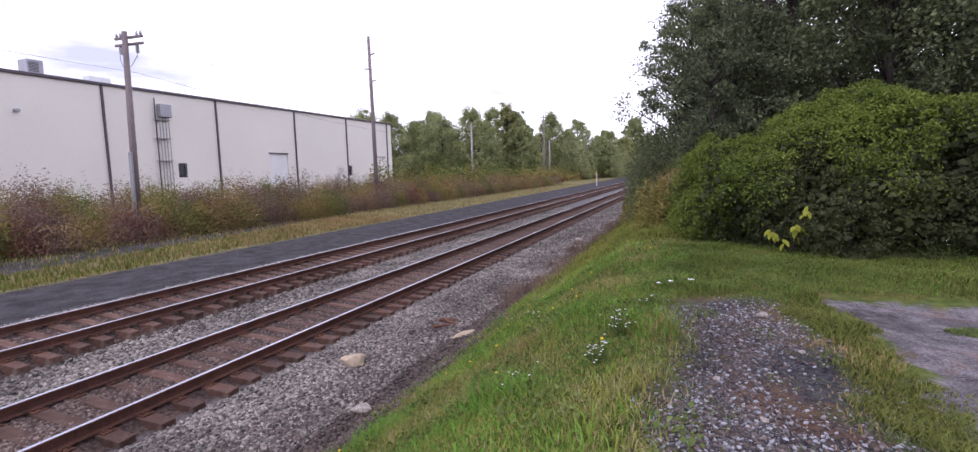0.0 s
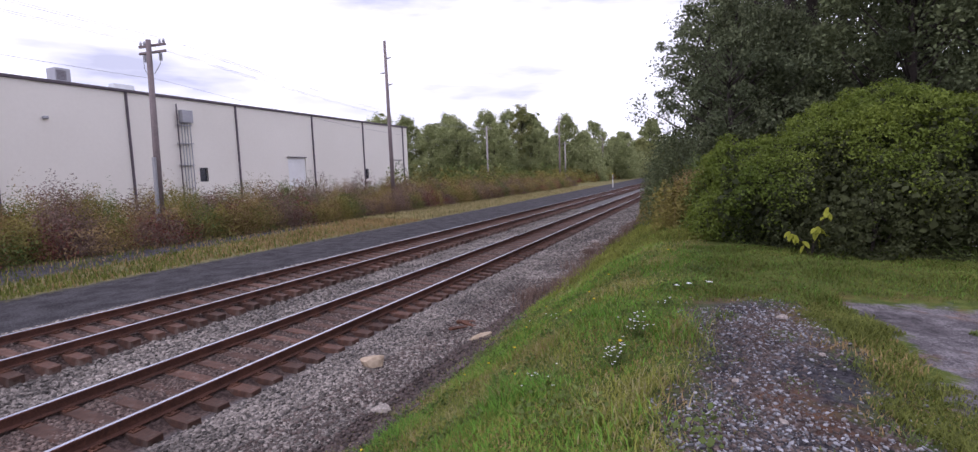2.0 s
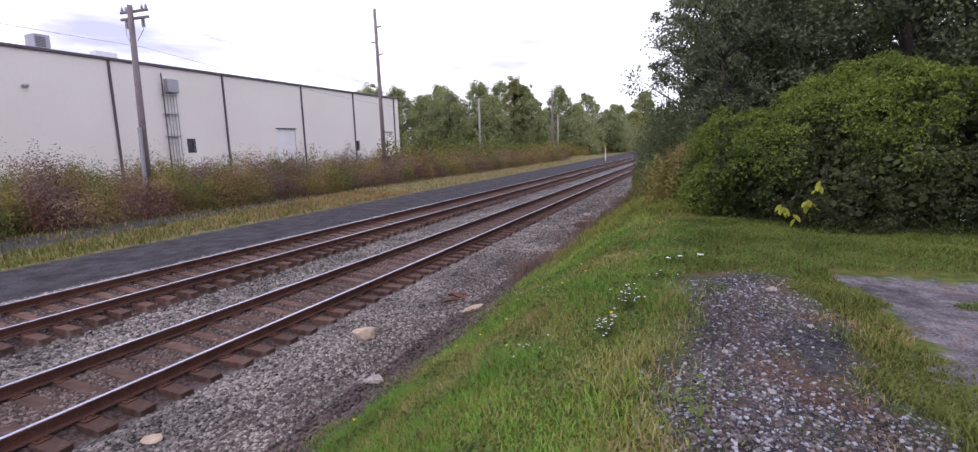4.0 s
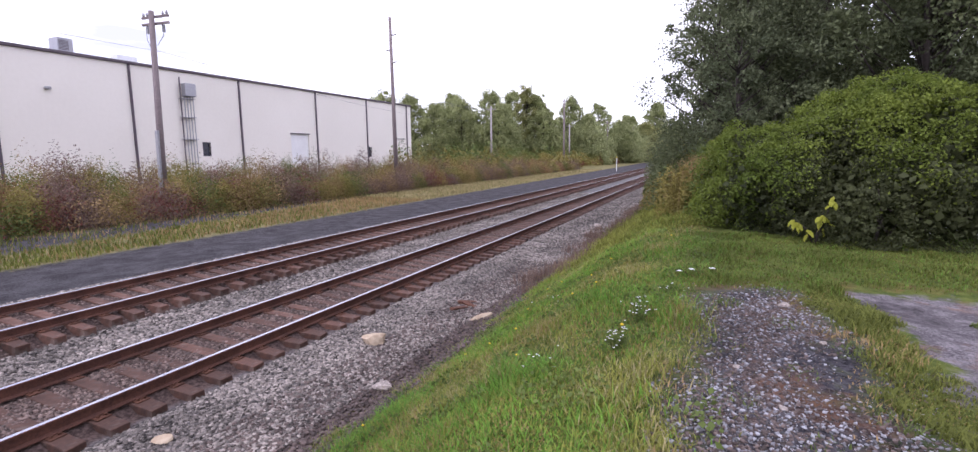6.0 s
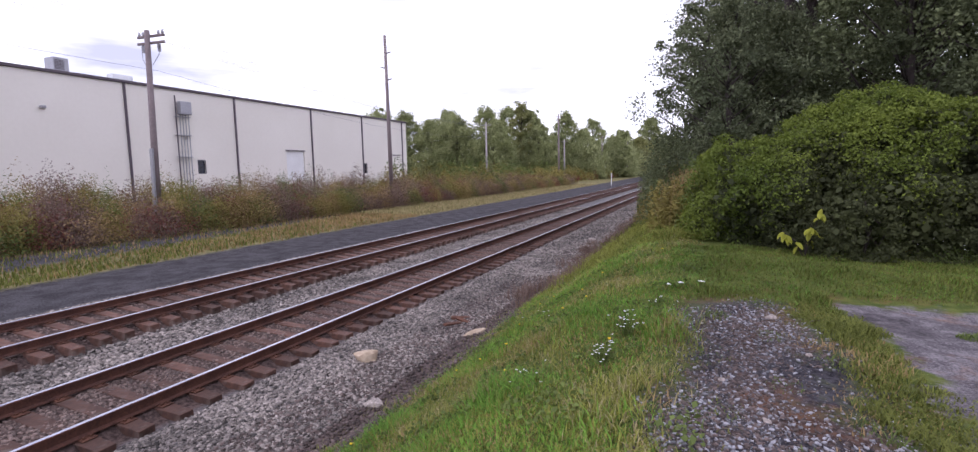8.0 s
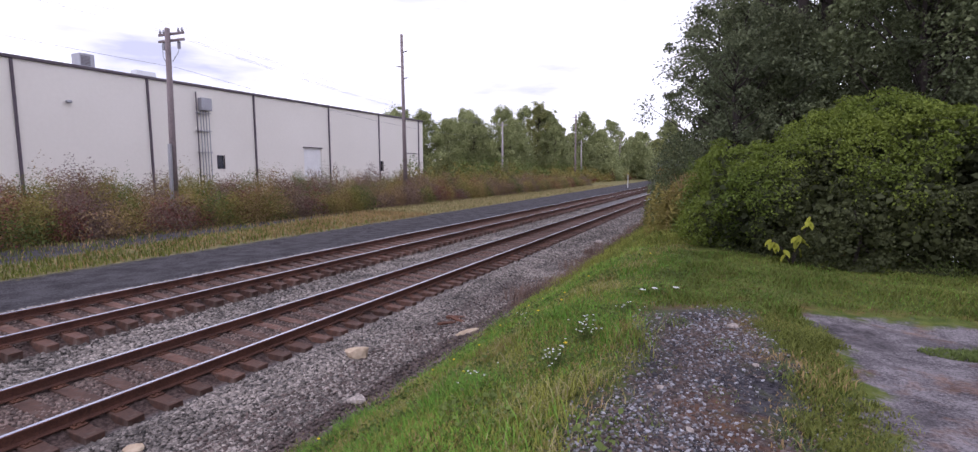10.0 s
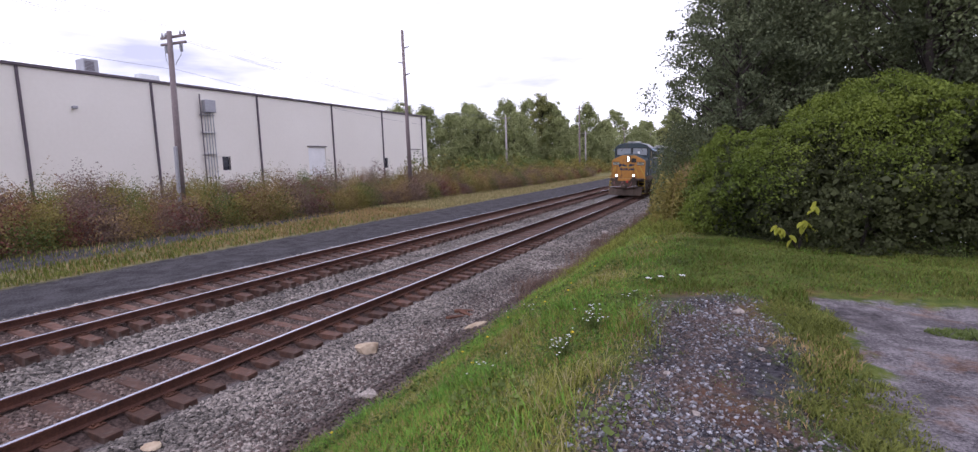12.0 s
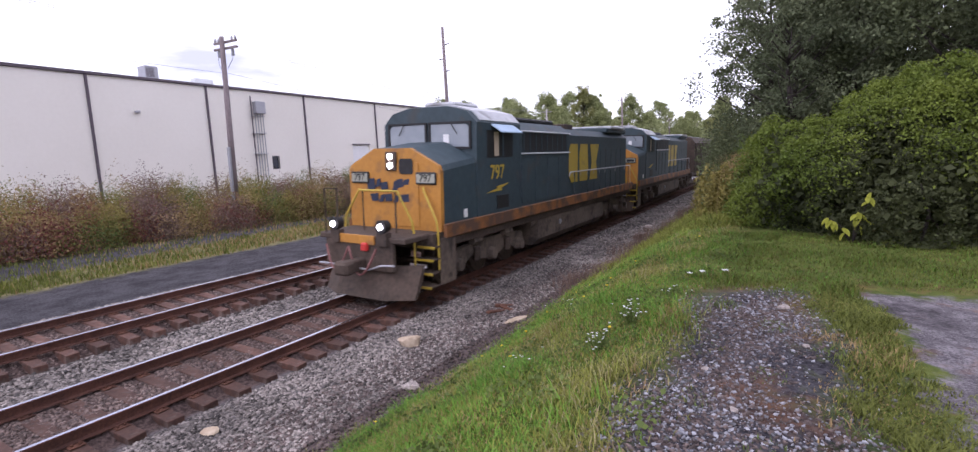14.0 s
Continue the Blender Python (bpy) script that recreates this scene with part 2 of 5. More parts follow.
def stones(points, sizes, flat=0.7):
    """Uneven angular stones of eight corners and six sides."""
    n = len(points)
    corner = np.array([[x, y, z] for x in (-1, 1) for y in (-1, 1) for z in (-1, 1)], float)
    v = corner[None] * rng.uniform(0.45, 1.0, (n, 8, 3))
    v[:, :, 2] *= flat
    t = rng.uniform(0, 2 * np.pi, n)
    c, s = np.cos(t)[:, None], np.sin(t)[:, None]
    x, y = v[:, :, 0] * c - v[:, :, 1] * s, v[:, :, 0] * s + v[:, :, 1] * c
    tilt = rng.normal(0, 0.35, (n, 1))
    v = np.stack([x, y, v[:, :, 2] + x * tilt], 2) * (np.asarray(sizes).reshape(-1, 1, 1) * 0.5) + points[:, None]
    q = np.array([[0, 1, 3, 2], [4, 6, 7, 5], [0, 4, 5, 1], [2, 3, 7, 6], [0, 2, 6, 4], [1, 5, 7, 3]])
    return v.reshape(-1, 3), (np.arange(n)[:, None, None] * 8 + q[None]).reshape(-1, 4)


# ---- ground ----
PROFILE_X = [-3000, -24, -20.5, -14.2, -13.4, -7.6, -6.9, -6.0, -5.85, -4.0, -3.78, -3.5, -3.27, -2.2, -1.4, -1.3, 0.78, 0.98, 1.36, 1.6, 2.6, 4.0, 4.8, 7.0, 7.8, 3000]
PROFILE_Z = [0.0, 0.0, -0.05, -0.08, -0.12, -0.10, 0.0, 0.14, 0.15, 0.05, 0.0, -0.13, -0.15, -0.14, -0.02, 0.04, -0.03, -0.13, -0.13, -0.06, -0.10, 0.0, 0.5, 1.82, 1.97, 1.97]


def ground_z(x, y):
    """The height of the ground: level with the railway, a bank up to the grass on its right."""
    x, y = np.asarray(x, float), np.asarray(y, float)
    z = np.interp(x, PROFILE_X, PROFILE_Z)
    bank = np.clip((x - 4.0) / 2, 0, 1)
    return z + bank * 0.045 * np.sin(1.7 * x + 0.8 * y) * np.sin(1.1 * y - 0.6 * x) + (np.abs(x + 4.5) > 3.4) * 0.012 * np.sin(5.1 * x + 1.3 * y) * np.sin(4.3 * y)


def ground_material():
    m = bpy.data.materials.new("ground")
    m.use_nodes = True
    nt = m.node_tree
    nodes, links = nt.nodes, nt.links
    bsdf = nodes["Principled BSDF"]
    bsdf.inputs["Roughness"].default_value, bsdf.inputs["Specular IOR Level"].default_value = 1.0, 0.1
    tc = nodes.new("ShaderNodeTexCoord")
    sep = nodes.new("ShaderNodeSeparateXYZ")
    links.new(tc.outputs["Object"], sep.inputs["Vector"])

    def tex(scale, detail=6, rough=0.6):
        n = nodes.new("ShaderNodeTexNoise")
        n.inputs["Scale"].default_value, n.inputs["Detail"].default_value, n.inputs["Roughness"].default_value = scale, detail, rough
        links.new(tc.outputs["Object"], n.inputs["Vector"])
        return n.outputs["Fac"]

    def mathn(op, a, b):
        n = nodes.new("ShaderNodeMath")
        n.operation = op
        for i, v in enumerate((a, b)):
            if isinstance(v, (int, float)):
                n.inputs[i].default_value = v
            else:
                links.new(v, n.inputs[i])
        return n.outputs["Value"]

    wob = mathn("SUBTRACT", mathn("ADD", mathn("MULTIPLY", tex(0.8, 3), 1.0), mathn("MULTIPLY", tex(5.0, 5, 0.7), 1.1)), 1.05)
    x = mathn("ADD", sep.outputs["X"], wob)
    y = mathn("ADD", sep.outputs["Y"], mathn("MULTIPLY", wob, 0.9))

    def step(v, at, soft):
        n = nodes.new("ShaderNodeMapRange")
        n.inputs["From Min"].default_value, n.inputs["From Max"].default_value = at - soft, at + soft
        links.new(v, n.inputs["Value"])
        return n.outputs["Result"]

    def tone(scale, dark, light, lo=0.35, hi=0.65):
        r = nodes.new("ShaderNodeValToRGB")
        r.color_ramp.elements[0].position, r.color_ramp.elements[0].color = lo, (*dark, 1)
        r.color_ramp.elements[1].position, r.color_ramp.elements[1].color = hi, (*light, 1)
        links.new(tex(scale), r.inputs["Fac"])
        return r.outputs["Color"]

    def over(base, top, fac):
        n = nodes.new("ShaderNodeMix")
        n.data_type = "RGBA"
        links.new(fac, n.inputs["Factor"])
        links.new(base, n.inputs["A"])
        links.new(top, n.inputs["B"])
        return n.outputs["Result"]

    def rough_tone(fine, coarse, dark, light):
        """A speckled surface with larger blotches."""
        mixed = mathn("ADD", mathn("MULTIPLY", tex(fine, 3, 0.7), 0.55), mathn("MULTIPLY", tex(coarse, 5, 0.65), 0.45))
        r = nodes.new("ShaderNodeValToRGB")
        r.color_ramp.elements[0].position, r.color_ramp.elements[0].color = 0.40, (*dark, 1)
        r.color_ramp.elements[1].position, r.color_ramp.elements[1].color = 0.60, (*light, 1)
        links.new(mixed, r.inputs["Fac"])
        return r.outputs["Color"]

    soil = tone(3, (0.06, 0.045, 0.03), (0.14, 0.11, 0.07))
    dry = tone(4, (0.095, 0.095, 0.038), (0.25, 0.215, 0.10))
    road = rough_tone(18, 1.3, (0.025, 0.023, 0.026), (0.088, 0.083, 0.09))
    ballast = tone(22, (0.05, 0.046, 0.046), (0.25, 0.23, 0.23), 0.36, 0.68)
    fouled = tone(18, (0.042, 0.029, 0.026), (0.14, 0.10, 0.09), 0.36, 0.68)
    turf = tone(6, (0.045, 0.07, 0.015), (0.12, 0.14, 0.035))
    chips = rough_tone(34, 2.2, (0.012, 0.011, 0.014), (0.085, 0.08, 0.09))
    paving = over(rough_tone(55, 4.0, (0.06, 0.054, 0.06), (0.25, 0.226, 0.238)), tone(30, (0.035, 0.03, 0.034), (0.10, 0.09, 0.095)), step(tex(0.9, 6, 0.7), 0.6, 0.06))
    leaf_litter = tone(9, (0.10, 0.05, 0.03), (0.24, 0.12, 0.06))
    c = over(soil, road, step(x, -19.6, 0.4))
    c = over(c, dry, step(mathn("ADD", x, mathn("MULTIPLY", sep.outputs["Y"], 0.15)), -14.4, 0.5))
    c = over(c, road, step(mathn("ADD", x, mathn("MULTIPLY", sep.outputs["Y"], 0.02)), -12.1, 0.3))
    c = over(c, ballast, step(x, -7.0, 0.25))
    c = over(c, fouled, mathn("MULTIPLY", step(sep.outputs["X"], -5.8, 0.1), mathn("SUBTRACT", 1.0, step(sep.outputs["X"], -3.25, 0.1))))
    c = over(c, fouled, mathn("MULTIPLY", step(sep.outputs["X"], -1.2, 0.1), mathn("SUBTRACT", 1.0, step(sep.outputs["X"], 1.2, 0.1))))
    c = over(c, fouled, mathn("MULTIPLY", step(x, 3.2, 0.6), 0.85))
    c = over(c, turf, step(x, 4.6, 0.6))
    patch = mathn("MULTIPLY", step(x, 7.95, 0.22), mathn("MULTIPLY", mathn("SUBTRACT", 1.0, step(mathn("ADD", x, mathn("MULTIPLY", y, 0.14)), 9.25, 0.2)), mathn("SUBTRACT", 1.0, step(y, 4.1, 0.35))))
    c = over(c, chips, patch)
    pave = mathn("MULTIPLY", step(mathn("SUBTRACT", x, mathn("MULTIPLY", wob, 0.25)), 9.3, 0.05), mathn("SUBTRACT", 1.0, step(mathn("SUBTRACT", y, mathn("MULTIPLY", wob, 0.2)), 4.5, 0.08)))
    c = over(c, paving, pave)
    spots = nodes.new("ShaderNodeMapRange")
    spots.inputs["From Min"].default_value, spots.inputs["From Max"].default_value = 0.52, 0.63
    links.new(tex(1.6, 5, 0.7), spots.inputs["Value"])
    c = over(c, leaf_litter, mathn("MULTIPLY", mathn("MULTIPLY", spots.outputs["Result"], 0.5), step(x, 8.0, 0.3)))
    links.new(c, bsdf.inputs["Base Color"])
    b = nodes.new("ShaderNodeBump")
    b.inputs["Strength"].default_value, b.inputs["Distance"].default_value = 0.7, 0.03
    links.new(tex(24), b.inputs["Height"])
    links.new(b.outputs["Normal"], bsdf.inputs["Normal"])
    return m


def build_ground():
    xs = np.unique(np.concatenate([[-3000, -900, -300, -120, -70, -46], np.arange(-40, -7.7, 1.0), np.arange(-7.6, 14, 0.12), np.arange(14, 40, 1.5), [60, 120, 300, 900, 3000], PROFILE_X]))
    ys = np.unique(np.concatenate([[-3000, -600, -150, -60, -30, -15], np.arange(-8, 16, 0.16), np.arange(16, 60, 1.0), np.arange(60, 200, 6), [260, 400, 700, 1500, 4000]]))
    gx, gy = np.meshgrid(xs, ys, indexing="ij")
    v = np.stack([gx, gy, ground_z(gx, gy)], 2).reshape(-1, 3)
    n, k = len(xs), len(ys)
    i = (np.arange(n - 1)[:, None] * k + np.arange(k - 1)[None]).ravel()
    M["ground"] = ground_material()
    ob = fast_mesh("ground", v, np.stack([i, i + k, i + k + 1, i + 1], 1), "ground", "railway ground of ballast, gravel road, grass bank and paving", "structure", None, "ground")
    for p in ob.data.polygons:
        p.use_smooth = True


build_ground()


# ---- railway ----
def build_track(name, centre, z, tilt, label):
    """A track on timber ties. z: the height of the tie tops at the centre; tilt: degrees by which the left rail is raised."""
    track = thing(name, pose(centre, 0, z, 0, tilt, 0), label, "railway track", "main line tracks")
    profile = [(-0.07, 0), (0.07, 0), (0.07, 0.014), (0.013, 0.03), (0.01, 0.125), (0.036, 0.135), (0.036, 0.165), (0.028, 0.172), (-0.028, 0.172), (-0.036, 0.165), (-0.036, 0.135), (-0.01, 0.125), (-0.013, 0.03), (-0.07, 0.014)]
    for s in (-1, 1):
        x = 0.7525 * s
        rail = part("rail", prism(bmesh.new(), [(x + px, pz + 0.012) for px, pz in profile], "y", -60, 420), "rust", track, "rusty steel rail")
        part("running_surface", prism(bmesh.new(), [(x - 0.027, 0.1845), (x + 0.027, 0.1845), (x + 0.024, 0.1865), (x - 0.024, 0.1865)], "y", -60, 420), "steel", rail, "bright worn running surface")
    meshes = []
    for k in range(5):
        bm = bmesh.new()
        box(bm, -1.3 + 0.02 * k, 1.3 + 0.015 * (k % 3), -0.115, 0.115, -0.19, 0.0)
        for v in bm.verts:
            v.co += Vector((rng.uniform(-0.02, 0.02), rng.uniform(-0.012, 0.012), rng.uniform(-0.012, 0.0)))
        bmesh.ops.bevel(bm, geom=list(bm.edges), offset=0.008, segments=1, affect="EDGES")
        me = bpy.data.meshes.new("tie")
        bmesh.ops.recalc_face_normals(bm, faces=bm.faces)
        bm.to_mesh(me)
        bm.free()
        me.materials.append(M["tie"])
        meshes.append(me)
    spots = []
    y = -14.0
    while y < 60:
        ob = new("tie", meshes[int(rng.integers(5))])
        ob.parent = track
        ob.matrix_basis = pose(rng.uniform(-0.05, 0.05), y, rng.uniform(-0.008, 0.0), 0, 0, rng.uniform(-1.2, 1.2))
        spots.append(y)
        y += 0.53 + rng.uniform(-0.03, 0.03)
    far = bmesh.new()
    while y < 260:
        box(far, -1.3, 1.3, y - 0.115, y + 0.115, -0.18, 0)
        y += 0.53
    tagged(part("far_ties", far, "tie", track), kind="stuff")
    bm = bmesh.new()
    box(bm, -0.17, 0.17, -0.09, 0.09, 0.0, 0.012)
    for dx in (-0.11, 0.11):
        for dy in (-0.045, 0.045):
            box(bm, dx - 0.016, dx + 0.016, dy - 0.015, dy + 0.015, 0.012, 0.04)
    plate = bpy.data.meshes.new("tie_plate")
    bmesh.ops.recalc_face_normals(bm, faces=bm.faces)
    bm.to_mesh(plate)
    bm.free()
    plate.materials.append(M["plate"])
    for y in spots:
        for side in (-0.7525, 0.7525):
            ob = new("tie_plate", plate)
            ob.parent = track
            ob.matrix_basis = pose(side, y, 0.0)
    return track


NEAR_TILT = math.degrees(math.atan(0.06 / 1.5))
FAR_TILT = 4.0
build_track("near_track", 0.0, 0.024, NEAR_TILT, "rusty near railway track on weathered timber ties")
build_track("far_track", -4.52, 0.12, FAR_TILT, "rusty far railway track with tie ends standing clear")


def scatter_stones():
    def lay(name, n, x0, x1, y0, y1, lo, hi, mat, label, sink=0.2):
        y = y0 + (y1 - y0) * rng.uniform(0, 1, n) ** 1.6
        x = rng.uniform(x0, x1, n)
        s = rng.uniform(lo, hi, n)
        p = np.stack([x, y, ground_z(x, y) + s * (0.5 - sink) * 0.7], 1)
        fast_mesh(name, *stones(p, s), mat, label, "stuff", None, "ballast")

    lay("ballast_stones", 34000, 1.3, 3.6, 0.0, 16, 0.03, 0.07, "stone", "crushed grey ballast stones beside the track", 0.4)
    lay("fouled_stones", 15000, 2.5, 4.7, 0.0, 20, 0.025, 0.065, "brown_stone", "soil-stained brown ballast at the foot of the bank")
    lay("middle_stones", 22000, -3.27, -1.42, 0.0, 45, 0.04, 0.08, "stone", "crushed grey ballast stones between the tracks")
    lay("crib_stones", 11000, -0.68, 0.68, 0.0, 20, 0.03, 0.06, "rust_stone", "rust-stained ballast stones between the ties", 0.42)
    lay("far_crib_stones", 6000, -5.7, -3.45, 1.0, 26, 0.035, 0.065, "rust_stone", "rust-stained ballast stones in the far track", 0.5)
    lay("verge_stones", 4000, -7.2, -5.8, 1.0, 26, 0.035, 0.07, "stone", "grey ballast stones beside the gravel road")
    lay("distant_stones", 16000, 1.4, 3.9, 14, 50, 0.05, 0.1, "stone", "crushed grey ballast stones further along the track", 0.4)
    lay("ballast_stones", 7000, 1.3, 3.6, -7.0, 0.0, 0.03, 0.07, "stone", "crushed grey ballast stones beside the track", 0.4)
    lay("middle_stones", 5000, -3.27, -1.42, -7.0, 0.0, 0.04, 0.08, "stone", "crushed grey ballast stones between the tracks")
    n = 46000
    x, y = rng.uniform(7.7, 9.3, n), 0.4 + 4.0 * rng.uniform(0, 1, n)
    keep = (x + 0.14 * y + rng.normal(0, 0.12, n) < 9.3) & (x > 7.85 + rng.normal(0, 0.12, n)) & (y < 3.9 + rng.normal(0, 0.25, n))
    keep &= rng.uniform(0, 1, n) < 0.62 + 0.6 * np.sin(3.1 * x + 1.2 * y) * np.sin(2.3 * y - 2.6 * x + 1)
    x, y = x[keep], y[keep]
    s = 0.005 + 0.024 * rng.uniform(0, 1, len(x)) ** 3
    p = np.stack([x, y, ground_z(x, y) + 0.002], 1)
    half = int(len(p) * 0.36)
    fast_mesh("gravel_chips", *stones(p[:half], s[:half], 0.5), "pale_stone", "pale limestone chips in the dark gravel patch", "stuff", None, "gravel")
    fast_mesh("dark_gravel_chips", *stones(p[half:], s[half:], 0.5), "brown_stone", "dark cinder chips in the gravel patch", "stuff", None, "gravel")


scatter_stones()


# ---- warehouse ----
def build_warehouse():
    wh = thing("warehouse", pose(-46, 0, 0), "long cream-walled warehouse with dark downspouts and flat roof", "warehouse")
    top = 13.0
    seams = [-42, -29, -16, -3, 9.6, 22.0, 33.1, 46.2, 59.6, 71.8, 84.2]
    openings = {54.7: (54.4, 57.9, 2.6, 6.65), 41.0: (40.7, 41.65, 3.7, 5.2), 72.1: (72.0, 72.85, 3.4, 5.0), 80.2: (79.9, 83.3, 2.6, 6.55)}
    edges = seams + [85.8]
    for a, b in zip(edges, edges[1:]):
        bm = bmesh.new()
        hole = next((o for o in openings.values() if a < o[0] < b), None)
        if hole:
            y0, y1, z0, z1 = hole
            ring = [[bm.verts.new((x, y, z)) for y, z in loop] for x in (0, -0.3) for loop in (((a + 0.006, 0), (b - 0.006, 0), (b - 0.006, top), (a + 0.006, top)), ((y0, z0), (y1, z0), (y1, z1), (y0, z1)))]
            for p, q in ((0, 1), (2, 3), (0, 2), (1, 3)):
                for i in range(4):
                    bm.faces.new((ring[p][i], ring[p][(i + 1) % 4], ring[q][(i + 1) % 4], ring[q][i]))
        else:
            box(bm, -0.3, 0, a + 0.006, b - 0.006, 0, top)
        part("wall_panel", bm, "wall", wh)
    for y in seams[1:]:
        part("downspout", boxes((0.002, 0.16, y - 0.11, y + 0.11, 0, top - 0.2), bevel=0.02), "trim", wh, "dark downspout")
    part("end_wall", boxes((-60, -0.3, 85.5, 85.8, 0, top)), "wall", wh)
    part("end_wall", boxes((-60, -0.3, -42, -41.7, 0, top)), "wall", wh)
    part("rear_wall", boxes((-60.3, -60, -42, 85.8, 0, top)), "wall", wh)
    part("roof", boxes((-60, -0.3, -41.7, 85.5, top - 0.5, top - 0.3)), "grey_metal", wh)
    part("fascia", boxes((0.004, 0.2, -42.1, 85.9, top - 0.2, top + 0.08), bevel=0.03), "trim", wh, "dark roof-edge fascia")
    for key, name, mat in ((54.7, "loading_door", "white"), (80.2, "loading_door", "white")):
        y0, y1, z0, z1 = openings[key]
        door = part(name, boxes((-0.24, -0.2, y0, y1, z0, z1)), mat, wh, "white sectional loading door")
        for i in range(6):
            part("door_panel", boxes((-0.198, -0.16, y0 + 0.01, y1 - 0.01, z0 + i * (z1 - z0) / 6, z0 + (i + 1) * (z1 - z0) / 6 - 0.02), bevel=0.006), mat, door)
        part("door_head", boxes((0.003, 0.1, y0 - 0.1, y1 + 0.1, z1, z1 + 0.14)), "trim", door)
    for key in (41.0, 72.1):
        y0, y1, z0, z1 = openings[key]
        win = part("window", boxes((-0.2, -0.16, y0, y1, z0, z1)), "dark_glass", wh, "small dark window")
        part("window_frame", boxes((-0.1, 0.03, y0 - 0.05, y0, z0 - 0.05, z1 + 0.05), (-0.1, 0.03, y1, y1 + 0.05, z0 - 0.05, z1 + 0.05), (-0.1, 0.03, y0, y1, z1, z1 + 0.05), (-0.1, 0.03, y0, y1, z0 - 0.05, z0)), "trim", win)
    cabinet = part("exhaust_box", boxes((0.01, 0.7, 38.6, 39.9, 10.2, 11.6), bevel=0.05), "grey_metal", wh, "grey exhaust box high on the wall")
    for y in (38.7, 39.05, 39.4, 39.75):
        part("conduit", tube(bmesh.new(), [(0.25, y, 0), (0.25, y, 10.3)], 0.05), "grey_metal", cabinet)
    part("conduit", tube(bmesh.new(), [(0.3, 38.25, 0), (0.3, 38.25, 12.2)], 0.07), "trim", cabinet)
    for z in (5.5, 7.9, 9.9):
        part("bracket", boxes((0.01, 0.4, 38.2, 39.9, z, z + 0.07)), "grey_metal", cabinet)
    part("wall_light", boxes((0.01, 0.4, 25.7, 26.1, 9.55, 9.8), bevel=0.05), "grey_metal", wh, "small floodlight")
    unit_ob = part("rooftop_unit", boxes((-3.0, -1.6, 28.0, 29.3, top - 0.3, top + 1.6), bevel=0.05), "grey_metal", wh, "boxy rooftop air unit")
    part("louvre", boxes(*[(-1.6, -1.57, 28.1, 28.9, top + 0.5 + 0.13 * i, top + 0.56 + 0.13 * i) for i in range(7)]), "trim", unit_ob)
    part("skylight", prism(bmesh.new(), [(-2.8, top - 0.3), (-1.5, top - 0.3), (-1.7, top + 0.9), (-2.6, top + 0.9)], "y", 33.2, 35.2), "pale_metal", wh, "pale roof vent housing")


build_warehouse()


